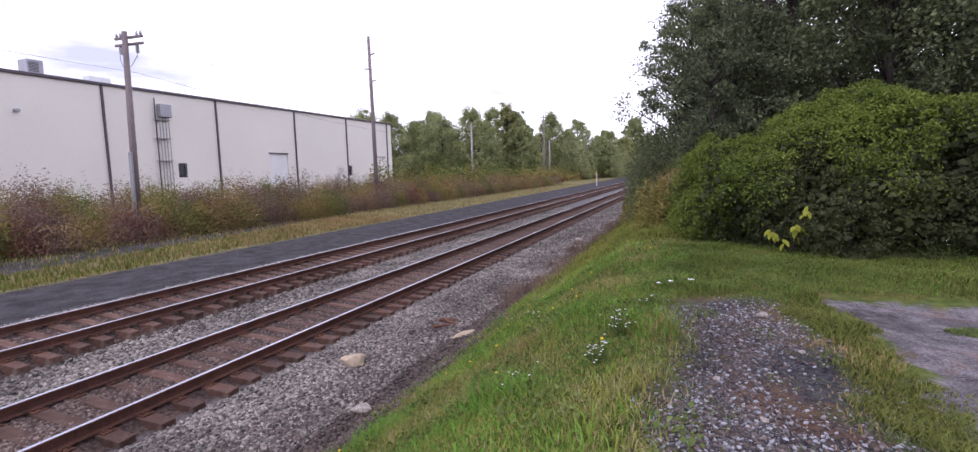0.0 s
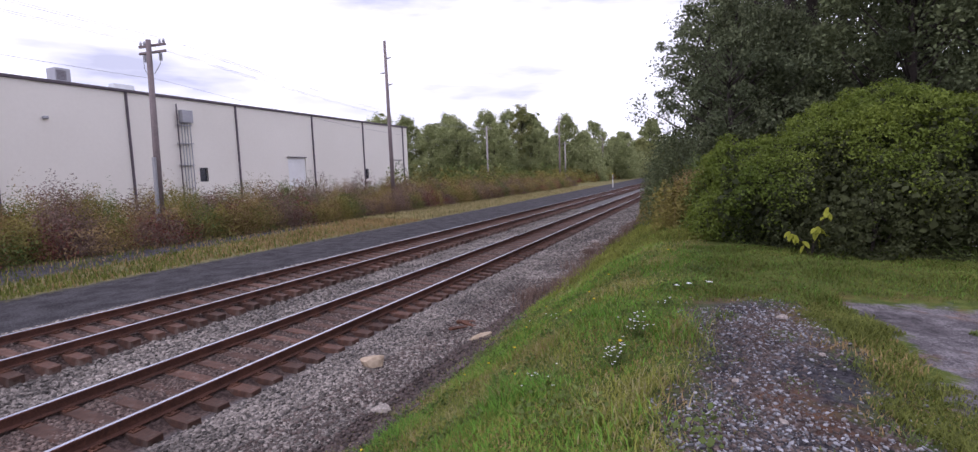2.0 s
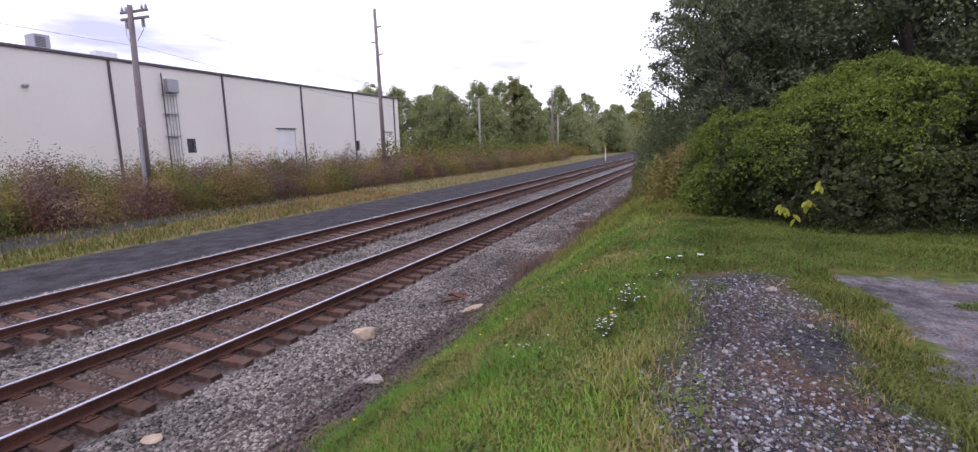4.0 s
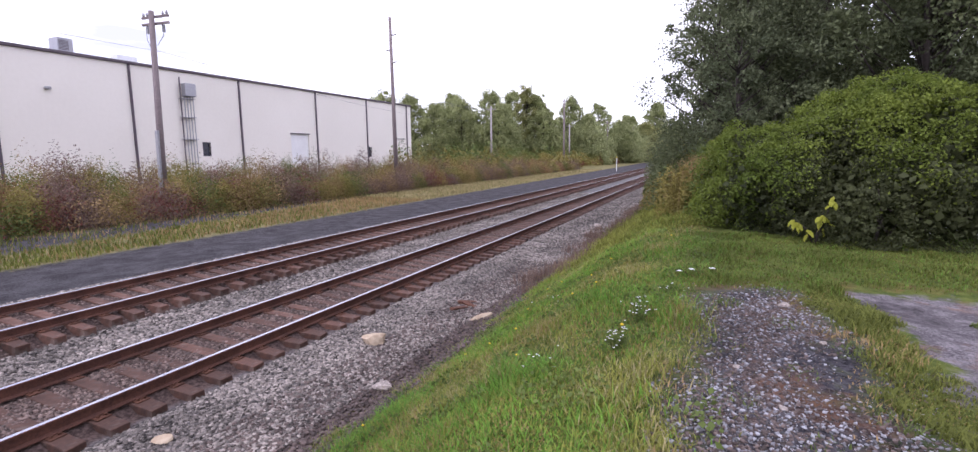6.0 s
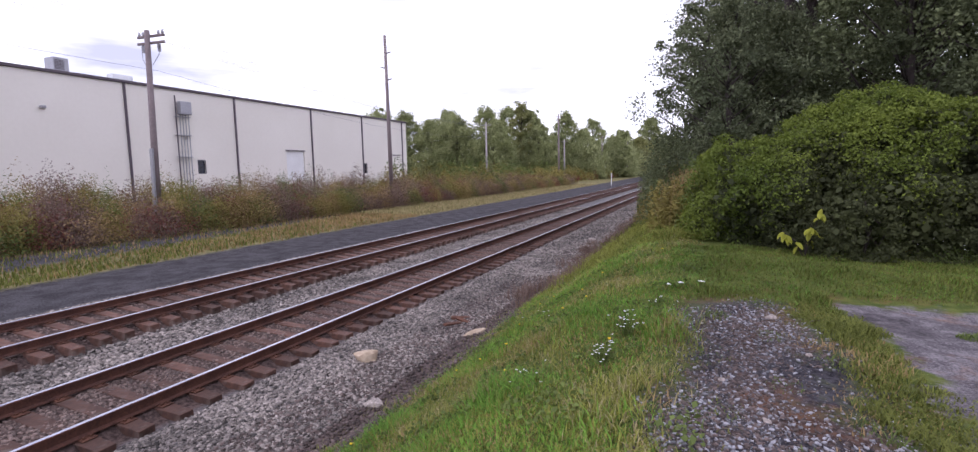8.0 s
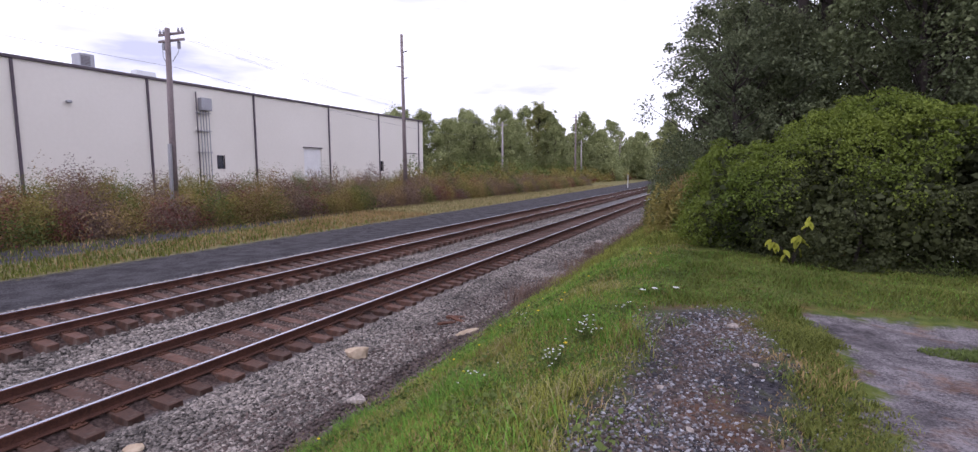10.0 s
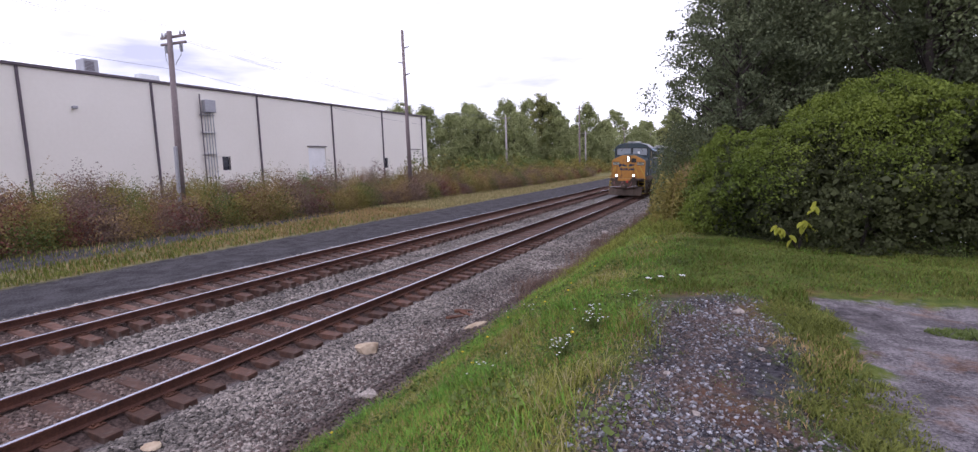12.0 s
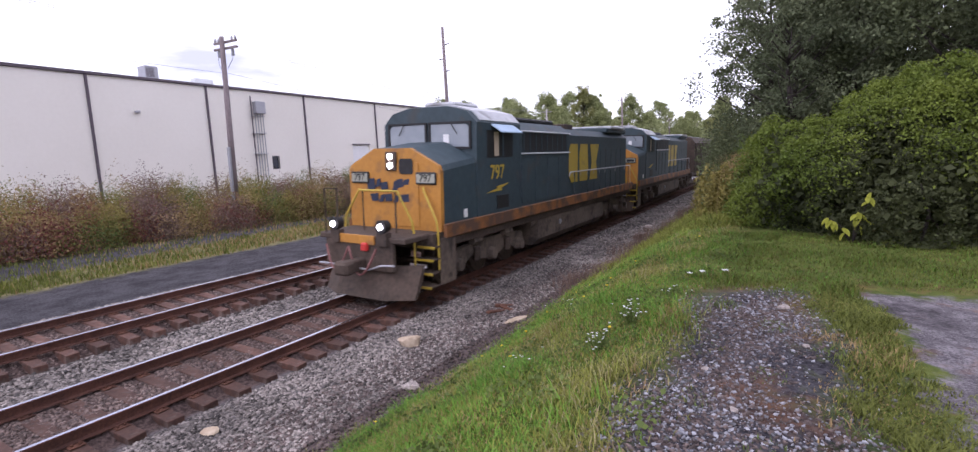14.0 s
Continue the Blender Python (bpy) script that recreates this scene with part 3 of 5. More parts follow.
# ---- poles and wires ----
def build_poles():
    p = thing("utility_pole", pose(-23.85, 20.4, 0, 0, 1.9, 0), "weathered wooden utility pole with crossarm and insulators", "utility pole", "utility poles")
    part("post", tube(bmesh.new(), [(0, 0, -0.3), (0, 0, 12.2)], [0.23, 0.15], 12), "pole_wood", p, smooth=True)
    for dz in (0, 0.4):
        part("crossarm", boxes((-1.2, 1.2, 0.17, 0.29, 11.5 + dz - 0.07, 11.5 + dz + 0.07), bevel=0.01), "pole_wood", p)
    for x in (-1.05, -0.7, 0.7, 1.05):
        part("insulator", tube(bmesh.new(), [(x, 0.23, 11.97), (x, 0.23, 12.05), (x, 0.23, 12.15), (x, 0.23, 12.22)], [0.04, 0.09, 0.06, 0.03]), "grey_metal", p)
    for x in (-0.9, -0.55, 0.5):
        part("cutout", boxes((x - 0.06, x + 0.06, 0.3, 0.45, 11.0, 11.45)), "grey_metal", p, "fuse cutout")
    part("jumper", tube(bmesh.new(), [(-1.05, 0.34, 11.4), (-0.95, 0.3, 10.6), (-0.5, 0.24, 10.0), (-0.15, 0.16, 9.7)], 0.018, 5), "wire", p)
    part("jumper", tube(bmesh.new(), [(0.6, 0.34, 11.4), (0.55, 0.3, 10.8), (0.15, 0.16, 10.2)], 0.018, 5), "wire", p)
    part("riser", boxes((0.02, 0.24, -0.36, -0.19, 0, 5.1), bevel=0.03), "grey_metal", p, "grey cable riser guard")
    q = thing("transmission_pole", pose(-24.0, 47.0, 0, 0, -0.5, 0), "tall slender wooden pole with three staggered insulators", "utility pole", "utility poles")
    part("post", tube(bmesh.new(), [(0, 0, -0.3), (0, 0, 18.0)], [0.25, 0.15], 12), "pole_wood", q, smooth=True)
    for z, s in ((16.1, 1), (14.6, -1), (13.3, 1)):
        part("post_insulator", tube(bmesh.new(), [(0.1 * s, 0, z), (0.4 * s, 0, z + 0.06), (0.75 * s, 0, z + 0.1)], [0.07, 0.09, 0.04]), "grey_metal", q)
    for x, y, h, mat in ((-34.5, 98.5, 13.4, "pole_pale"), (-24.3, 118, 16.3, "pole_wood"), (-30, 145, 12.0, "pole_pale"), (-25, 176, 14.5, "pole_wood"), (-22, 215, 14.0, "pole_wood")):
        r = thing("utility_pole", pose(x, y, 0), "distant weathered utility pole above the brush", "utility pole", "utility poles")
        part("post", tube(bmesh.new(), [(0, 0, -0.3), (0, 0, h)], [0.26, 0.16], 8), mat, r, smooth=True)
        part("crossarm", boxes((-1.0, 1.0, 0.16, 0.28, h - 0.7, h - 0.55)), mat, r)
    for x0, z0, end in ((-1.05, 12.2, (-35.4, 98.5, 12.9)), (-0.7, 12.2, (-34.9, 98.5, 12.9)), (0.7, 12.2, (-34.1, 98.5, 12.9)), (1.05, 12.2, (-33.6, 98.5, 12.9)), (0, 9.9, (-34.5, 98.5, 10.5))):
        a, b = Vector((-23.5 + x0, 20.9, z0)), Vector(end)
        c = Vector((-15.5 + x0, -24, z0 + 0.6))
        bm = bmesh.new()
        for s, e, sag in ((c, a, 0.7), (a, b, 1.4)):
            pts = [s.lerp(e, k / 12) - Vector((0, 0, sag * 4 * (k / 12) * (1 - k / 12))) for k in range(13)]
            tube(bm, pts, 0.009, 4)
        tagged(part("power_line", bm, "wire"), "thin overhead power line sagging between poles", "wire", "overhead wires")
    m = thing("marker_post", pose(-10.0, 106, -0.1), "slim white trackside marker post", "marker post")
    part("stake", tube(bmesh.new(), [(0, 0, -0.1), (0, 0, 2.6)], 0.065, 8), "white", m)
    part("cap", tube(bmesh.new(), [(0, 0, 2.6), (0, 0, 2.9)], 0.075, 8), "yellow_petal", m)


build_poles()


# ---- plants ----
def crown_points(centres, radius, n, flat=0.8):
    pick = rng.integers(0, len(centres), n)
    d = unit(rng.normal(size=(n, 3))) * (rng.uniform(0, 1, (n, 1)) ** 0.5) * radius[pick][:, None]
    d[:, 2] *= flat
    return centres[pick] + d, unit(d)


def build_tree(x, y, h, spread, leaf, count, mat, label, bare=0.25, clumps=70, lean=0.0, group="trees", z=None, puff=1.0, feather=False):
    """A tree: tapered trunk, limbs to the clumps of its crown, and a crown of small leaves with gaps."""
    base = float(ground_z(x, y)) if z is None else z
    tree = thing("tree", pose(x, y, base), label, "tree", group)
    bm = bmesh.new()
    topz = h * 0.9
    stem = [(0, 0, -0.2)] + [(lean * t * h + rng.normal(0, 0.012 * h), rng.normal(0, 0.012 * h), t * topz) for t in (0.25, 0.5, 0.75, 1.0)]
    r0 = 0.012 * h + 0.03
    tube(bm, stem, [r0 * 1.25, r0, r0 * 0.75, r0 * 0.45, r0 * 0.12], 8)
    t = rng.uniform(0, 1, clumps)
    zz = h * (bare + (1 - bare) * t)
    width = spread * np.sqrt(np.clip(1 - (2 * t ** 0.8 - 0.9) ** 2, 0.06, 1))
    ang = rng.uniform(0, 2 * np.pi, clumps)
    rr = width * (np.sqrt(rng.uniform(0, 1.15, clumps)) if feather else rng.uniform(0.25, 1.05, clumps))
    if feather:
        zz = zz + rng.normal(0, 0.03 * h, clumps) - 0.09 * h * (rr / spread) ** 2
    c = np.stack([rr * np.cos(ang) + lean * zz, rr * np.sin(ang), zz], 1)
    rad = rng.uniform(0.07, 0.26, clumps) * spread * puff * (np.clip(1.2 - 0.45 * t, 0.4, 1.1) if feather else 1.0)
    for k in range(0, clumps, 3):
        e = Vector(c[k])
        s = Vector((lean * e.z * 0.7, 0, max(0.15 * h, e.z - 0.45 * rr[k] - 0.06 * h)))
        mid = s.lerp(e, 0.5) + Vector((0, 0, -0.04 * rr[k]))
        tube(bm, [s, mid, e], [r0 * 0.32, r0 * 0.2, r0 * 0.05], 5)
    part("trunk", bm, "bark", tree, "dark bark trunk and limbs", smooth=True)
    if feather:
        pick = rng.integers(0, clumps, count)
        d = rng.normal(size=(count, 3))
        p, d = c[pick] + d * (0.62 * rad[pick])[:, None], unit(d)
    else:
        p, d = crown_points(c, rad, count)
    fast_mesh("crown", *leaves(p, rng.uniform(0.6, 1.3, count) * leaf, 0.6, d, 0.15 if feather else 0.4), mat, "", "", tree)
    return tree


def build_trees():
    near = [
        (8.85, 18.0, 6.9, 3.0, 0.10, 16000, "leaf_grey"), (14, 36, 21, 6.5, 0.3, 15000, "leaf_near"), (21, 34, 22, 7.5, 0.3, 16000, "leaf_near"), (12.5, 48, 18, 6, 0.3, 12000, "leaf_near"),
        (8.0, 19.6, 7.4, 2.7, 0.10, 14000, "leaf_grey"), (9.2, 22.5, 7.6, 3.2, 0.12, 16000, "leaf_near"), (10.4, 18.5, 6.0, 2.9, 0.10, 24000, "leaf_grey"), (9.9, 24.5, 9.2, 3.3, 0.12, 24000, "leaf_grey"), (13.0, 15.9, 8.0, 2.6, 0.10, 22000, "leaf_near"), (8.6, 16.0, 5.2, 1.4, 0.09, 7000, "leaf_grey"),
        (13.4, 18.0, 15.0, 4.4, 0.12, 36000, "leaf_near"), (13.2, 25.5, 18.0, 5.0, 0.15, 26000, "leaf_grey"),
        (17.5, 20.0, 17.0, 5.0, 0.13, 36000, "leaf_near"), (17.5, 29.0, 20.0, 6.0, 0.2, 22000, "leaf_near"),
        (15.5, 15.0, 11.0, 3.2, 0.11, 24000, "leaf_near"), (23.0, 25.0, 19.0, 6.0, 0.2, 20000, "leaf_near"), (21, 17, 15, 5, 0.15, 20000, "leaf_near"),
        (10.3, 33.5, 10.6, 3.6, 0.17, 17000, "leaf_near"), (25.0, 34.0, 20.0, 6.5, 0.26, 15000, "leaf_near"), (10.6, 44, 13.0, 4.2, 0.2, 14000, "leaf_near"), (11.2, 58, 14.0, 4.8, 0.26, 11000, "leaf_near"), (19.5, 24.5, 18, 5.5, 0.22, 18000, "leaf_near"), (26, 26, 18, 6.5, 0.26, 16000, "leaf_near"), (29, 20, 16, 6, 0.24, 14000, "leaf_near"), (15.5, 23, 16, 4.5, 0.2, 14000, "leaf_near"),
    ]
    for x, y, h, s, leaf, n, mat in near:
        build_tree(x, y, h, s, leaf, n, mat, "dense dark-leaved tree at the wood's edge" if mat == "leaf_near" else "slender grey-green tree at the wood's edge", bare=0.22 if x < 9.3 and y < 23 else 0.1, clumps=110, group="wood beside the railway")
    build_tree(10.9, 21.5, 17.0, 4.2, 0.16, 12000, "leaf_near", "tall bare-stemmed tree with a high dark crown", bare=0.5, clumps=60, group="wood beside the railway")
    build_tree(11.6, 22.6, 18.0, 4.2, 0.16, 12000, "leaf_near", "tall bare-stemmed tree with a high dark crown", bare=0.5, clumps=60, group="wood beside the railway")
    far = [
        (-88, 140, 22, 10), (-76, 134, 20, 8), (-69, 150, 21, 8), (-60, 136, 18, 8.5), (-51, 138, 20, 8.5), (-44, 148, 22, 6), (-41, 150, 20, 6),
        (-36, 170, 21, 7), (-31, 190, 20, 8), (-26, 230, 18, 9), (-17, 255, 25, 9), (-9, 280, 18, 9), (-2, 320, 18, 10), (-36, 160, 14, 6), (-100, 150, 22, 10),
        (-22, 300, 17, 10), (8, 340, 18, 10), (18, 300, 18, 10), (-55, 165, 23, 9), (-112, 165, 22, 11), (-80, 170, 24, 10), (-66, 132, 17, 8), (-47, 133, 16, 7), (-38, 146, 15, 7), (-30, 170, 15, 8), (-24, 200, 14, 8), (-19, 230, 15, 9), (-13, 250, 14, 9), (-6, 250, 13, 8),
    ]
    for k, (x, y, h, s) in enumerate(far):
        build_tree(x, y, h * 1.03, s, 0.5 if y < 200 else 0.7, 21000, "leaf_yellow" if k % 7 == 5 else "leaf_far", "distant green tree in the tree line, paled for haze", bare=0.0, clumps=300, group="far tree line", puff=0.72, z=0.0, feather=True)


build_trees()


def brush(name, n, spots, mat, label, height, leaf, kind="stuff"):
    """Weeds and shrubs in tufts: each spot is x, y, height, width."""
    pick = rng.integers(0, len(spots), n)
    s = spots[pick]
    d = unit(rng.normal(size=(n, 3)))
    d[:, 2] = np.abs(d[:, 2])
    lump = 1 + 0.16 * np.sin(5 * d[:, 0] + 1.7 * pick) * np.sin(4 * d[:, 1] + 2.3 * pick) + 0.1 * np.sin(9 * d[:, 2] + 7 * d[:, 0] + pick)
    depth = lump * (1 - 0.45 * rng.uniform(0, 1, n) ** 2 + np.abs(rng.normal(0, 0.03, n)))
    x, y = s[:, 0] + d[:, 0] * depth * s[:, 3], s[:, 1] + d[:, 1] * depth * s[:, 3]
    p = np.stack([x, y, ground_z(x, y) + 0.05 + d[:, 2] ** 0.8 * depth * s[:, 2]], 1)
    out = unit(d + np.array([0, 0, 0.25]))
    fast_mesh(name, *leaves(p, rng.uniform(0.5, 1.5, n) * leaf, 0.45, out, 0.8), mat, label, kind, None, "brush")


def build_brush():
    mats = [("weed_mauve", 0.30), ("weed_red", 0.10), ("weed_tan", 0.22), ("weed_olive", 0.28), ("weed_green", 0.10)]
    m = 1100
    y = 2 + 108 * rng.uniform(0, 1, m) ** 1.3
    x = -20.3 + 0.02 * np.clip(y - 15, 0, 50) - 13 * rng.uniform(0, 1, m) ** 1.5
    lump = np.sin(0.9 * y + 0.5 * x) + 0.7 * np.sin(0.37 * y - 0.8 * x + 1.3) + 0.5 * np.sin(2.1 * y + 2)
    hh = rng.uniform(1.6, 2.7, m) * np.where(x < -23, 1.2, 0.85) * (1 + 0.13 * lump)
    every = np.stack([x, y, hh, rng.uniform(0.7, 1.6, m)], 1)
    order = np.argsort(np.sin(0.55 * y - 0.4 * x) + np.sin(1.3 * y + 0.7 * x + 2) + rng.normal(0, 0.45, m))
    start = 0.0
    for mat, share in mats:
        spots = every[order[int(start * m):int((start + share) * m)]]
        start += share
        brush("brush", int(700000 * share), spots, mat, "dense autumn brush of dry weeds and shrubs", 0, 0.115)
    m = 160
    y = 60 + 190 * rng.uniform(0, 1, m)
    x = -20.5 - 16 * rng.uniform(0, 1, m) - 0.02 * (y - 60)
    brush("far_brush", 34000, np.stack([x, y, rng.uniform(2.0, 4.8, m), rng.uniform(1.2, 2.4, m)], 1), "weed_olive", "distant olive shrubs along the railway", 0, 0.4)
    brush("far_brush", 9000, np.stack([x[:50], y[:50] + 2, rng.uniform(1.4, 2.6, 50), rng.uniform(1.0, 2.2, 50)], 1), "weed_red", "distant red-brown shrubs along the railway", 0, 0.4)
    brush("far_brush", 20000, np.stack([x[:60] - 2, y[:60] + 5, rng.uniform(3.0, 6.0, 60), rng.uniform(1.8, 3.2, 60)], 1), "weed_green", "distant green shrubs along the railway", 0, 0.4)
    m = 60
    y = rng.uniform(150, 300, m)
    x = rng.uniform(-120, 14, m) - 10
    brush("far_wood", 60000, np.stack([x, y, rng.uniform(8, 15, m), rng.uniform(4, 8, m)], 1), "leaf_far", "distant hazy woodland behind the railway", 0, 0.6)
    # saplings that stand above the brush
    for x, y, h in ((-29, 15, 3.3), (-30, 18.5, 3.2), (-31, 21.5, 3.4), (-29, 26.3, 2.9), (-31, 38, 3.2), (-33, 41, 3.4), (-30, 12, 3.3), (-30, 52, 3.1)):
        spots = np.array([[x + rng.normal(0, 0.5), y + rng.normal(0, 0.6), h * rng.uniform(0.6, 1.05), rng.uniform(0.5, 1.0)] for k in range(6)])
        brush("sapling", 1800, spots, "weed_green", "green sapling above the brush", 0, 0.13, kind="")
    # yellow grass verge across the railway
    n = 95000
    x, y = rng.uniform(-20.6, -12.2, n), 4 + 110 * rng.uniform(0, 1, n) ** 1.7
    keep = (rng.uniform(0, 1, n) < np.where(x > -14.0 - 0.15 * y, 0.55 + 0.2 * np.sin(1.7 * x + 0.9 * y) * np.sin(0.6 * y), 0.12)) & (x < -12.3 - 0.02 * y + rng.normal(0, 0.25, n))
    x, y = x[keep], y[keep]
    p = np.stack([x, y, ground_z(x, y)], 1)
    h = rng.uniform(0.05, 0.26, len(p))
    dry = rng.uniform(0, 1, len(p)) < np.clip(-0.15 + 0.035 * p[:, 1], 0, 0.92)
    p, h, k = np.concatenate([p[dry], p[~dry]]), np.concatenate([h[dry], h[~dry]]), int(dry.sum())
    near = (p[:, 1] < 34) & (np.arange(len(p)) < k)
    fast_mesh("verge_grass", *blades(p[near], h[near], 0.012 + 0.0006 * p[near, 1]), "weed_tan", "dead tan grass verge", "stuff", None, "grass")
    p, h, k = p[~near], h[~near], k - int(near.sum())
    fast_mesh("verge_grass", *blades(p[:k], h[:k], 0.012 + 0.0006 * p[:k, 1]), "straw", "straw-coloured grass verge", "stuff", None, "grass")
    fast_mesh("verge_grass", *blades(p[k:], h[k:], 0.012 + 0.0006 * p[k:, 1]), "lawn", "olive green grass verge", "stuff", None, "grass")


build_brush()


def build_bank_grass():
    def lay(name, n, x0, x1, y0, y1, lo, hi, w, mat, label, density=None, power=1.6):
        x, y = rng.uniform(x0, x1, n), y0 + (y1 - y0) * rng.uniform(0, 1, n) ** power
        if density is not None:
            keep = rng.uniform(0, 1, n) < density(x, y)
            x, y = x[keep], y[keep]
        p = np.stack([x, y, ground_z(x, y) - 0.005], 1)
        clump = 0.6 + 0.7 * (np.sin(3.1 * x + 1.7 * y) * np.sin(2.3 * y - 1.9 * x) + 0.5 * np.sin(7 * x) * np.sin(6.1 * y))
        h = rng.uniform(lo, hi, len(p)) * np.clip(clump, 0.45, 1.6)
        fast_mesh(name, *blades(p, h, w * rng.uniform(0.5, 1.2, len(p)), 1.25), mat, label, "stuff", None, "grass")

    edge = lambda x, y: np.clip((x - 4.25 - 0.34 * np.sin(1.3 * y + 0.5) - 0.26 * np.sin(2.9 * y + 0.8 * x) - 0.2 * np.sin(6.3 * y + 2.5 * x)) / 1.0, 0.07 * (x > 3.7), 1) * np.clip((8.0 + 0.15 * np.sin(3 * y) - x) / 0.25, 0.03, 1)
    blotch = lambda x, y: np.clip(0.5 + 0.9 * np.sin(1.9 * x + 0.6 * y + 0.7) * np.sin(1.4 * y - 0.9 * x) + 0.5 * np.sin(4.3 * x - 1.2 * y) * np.sin(3.7 * y + 1.1 * x), 0, 1)
    lay("bank_grass", 120000, 3.6, 8.3, 0.4, 13, 0.03, 0.095, 0.004, "grass", "uneven green grass on the bank", edge)
    lay("bank_grass", 64000, 4.2, 8.1, 0.4, 11, 0.05, 0.13, 0.0042, "lush_grass", "lush green grass tufts on the bank", lambda x, y: edge(x, y) * blotch(x, y))
    lay("dry_grass", 36000, 3.7, 8.2, 0.4, 12, 0.03, 0.11, 0.0035, "straw", "dry straw among the bank grass", lambda x, y: edge(x, y) * (1.05 - blotch(x, y)))
    lawn = lambda x, y: np.clip((y - np.where(x < 9.2, 3.9, 4.6)) / 0.3, 0, 1) * np.clip((8.2 - y) / 0.3, 0, 1)
    lay("lawn_grass", 70000, 7.6, 13.5, 3.8, 8.3, 0.035, 0.085, 0.004, "lawn", "short mown grass before the thicket", lawn, 1.0)
    lay("lawn_grass", 14000, 7.6, 13.5, 3.8, 8.3, 0.035, 0.08, 0.004, "lush_grass", "short bright grass before the thicket", lawn, 1.0)
    strip = lambda x, y: np.clip((0.2 + 0.07 * np.sin(4 * y) + 0.05 * np.sin(11 * y + 5 * x) + 0.05 - np.abs(x - (9.33 - 0.07 * y))) / 0.14, 0, 1) * (0.6 + 0.4 * np.sin(5 * x + 3.7 * y))
    lay("strip_grass", 60000, 8.6, 9.6, 0.6, 4.5, 0.025, 0.075, 0.004, "lawn", "grass strip between gravel and paving", strip, 1.0)
    lay("paving_weeds", 9000, 9.8, 11.0, 3.3, 3.9, 0.03, 0.08, 0.004, "weed_green", "weeds growing through the paving", lambda x, y: (((x - 10.25) / 0.35) ** 2 + ((y - 3.6) / 0.15) ** 2 < 1) * 1.0, 1.0)
    lay("patch_thatch", 12000, 7.75, 9.3, 0.6, 4.2, 0.015, 0.05, 0.004, "weed_tan", "brown dead grass at the edges of the gravel", lambda x, y: np.clip(np.abs(x - 8.4 + 0.03 * y) - 0.3, 0, 0.5) * 2 * (np.sin(4 * x + 2 * y) * np.sin(5 * y - 3 * x) > -0.1), 1.0)
    lay("patch_weeds", 5500, 7.8, 9.0, 0.7, 4.0, 0.02, 0.06, 0.004, "weed_green", "sparse weeds in the gravel", lambda x, y: (np.sin(9 * x) * np.sin(7 * y) > 0.55) * 1.0, 1.0)
    lay("bank_tufts", 16000, 4.6, 7.7, 0.6, 9, 0.08, 0.17, 0.005, "lush_grass", "taller bright grass tufts on the bank", lambda x, y: (np.sin(2.7 * x + 1.1 * y) * np.sin(1.9 * y - 1.3 * x) > 0.62) * 1.0)
    lay("thatch", 42000, 4.0, 8.1, 0.4, 10, 0.02, 0.07, 0.005, "weed_tan", "dead brown thatch in the bank grass", lambda x, y: (np.sin(1.3 * x - 2.1 * y + 1) * np.sin(2.9 * x + 0.7 * y) > 0.1) * edge(x, y))
    n = 14000
    x, y = rng.uniform(4.5, 8.1, n), 0.6 + 9 * rng.uniform(0, 1, n) ** 1.5
    keep = np.sin(4.1 * x + 2.3 * y) * np.sin(3.3 * y - 2.2 * x) > 0.3
    x, y = x[keep], y[keep]
    p = np.stack([x, y, ground_z(x, y) + rng.uniform(0.02, 0.09, len(x))], 1)
    fast_mesh("bank_weeds", *leaves(p, rng.uniform(0.02, 0.05, len(p)), 0.7), "weed_green", "broad-leaved weeds among the bank grass", "stuff", None, "weeds")
    lay("bank_grass", 36000, 3.6, 8.3, -7, 0.4, 0.03, 0.095, 0.0045, "grass", "uneven green grass on the bank behind", edge, 1.0)
    lay("bank_grass", 16000, 4.2, 8.1, -7, 0.4, 0.05, 0.13, 0.0045, "lush_grass", "lush green grass tufts on the bank behind", lambda x, y: edge(x, y) * blotch(x, y), 1.0)
    lay("bank_grass", 30000, 4.4, 8.5, 9, 22, 0.08, 0.22, 0.008, "grass", "taller grass along the bank", None, 1.2)


build_bank_grass()


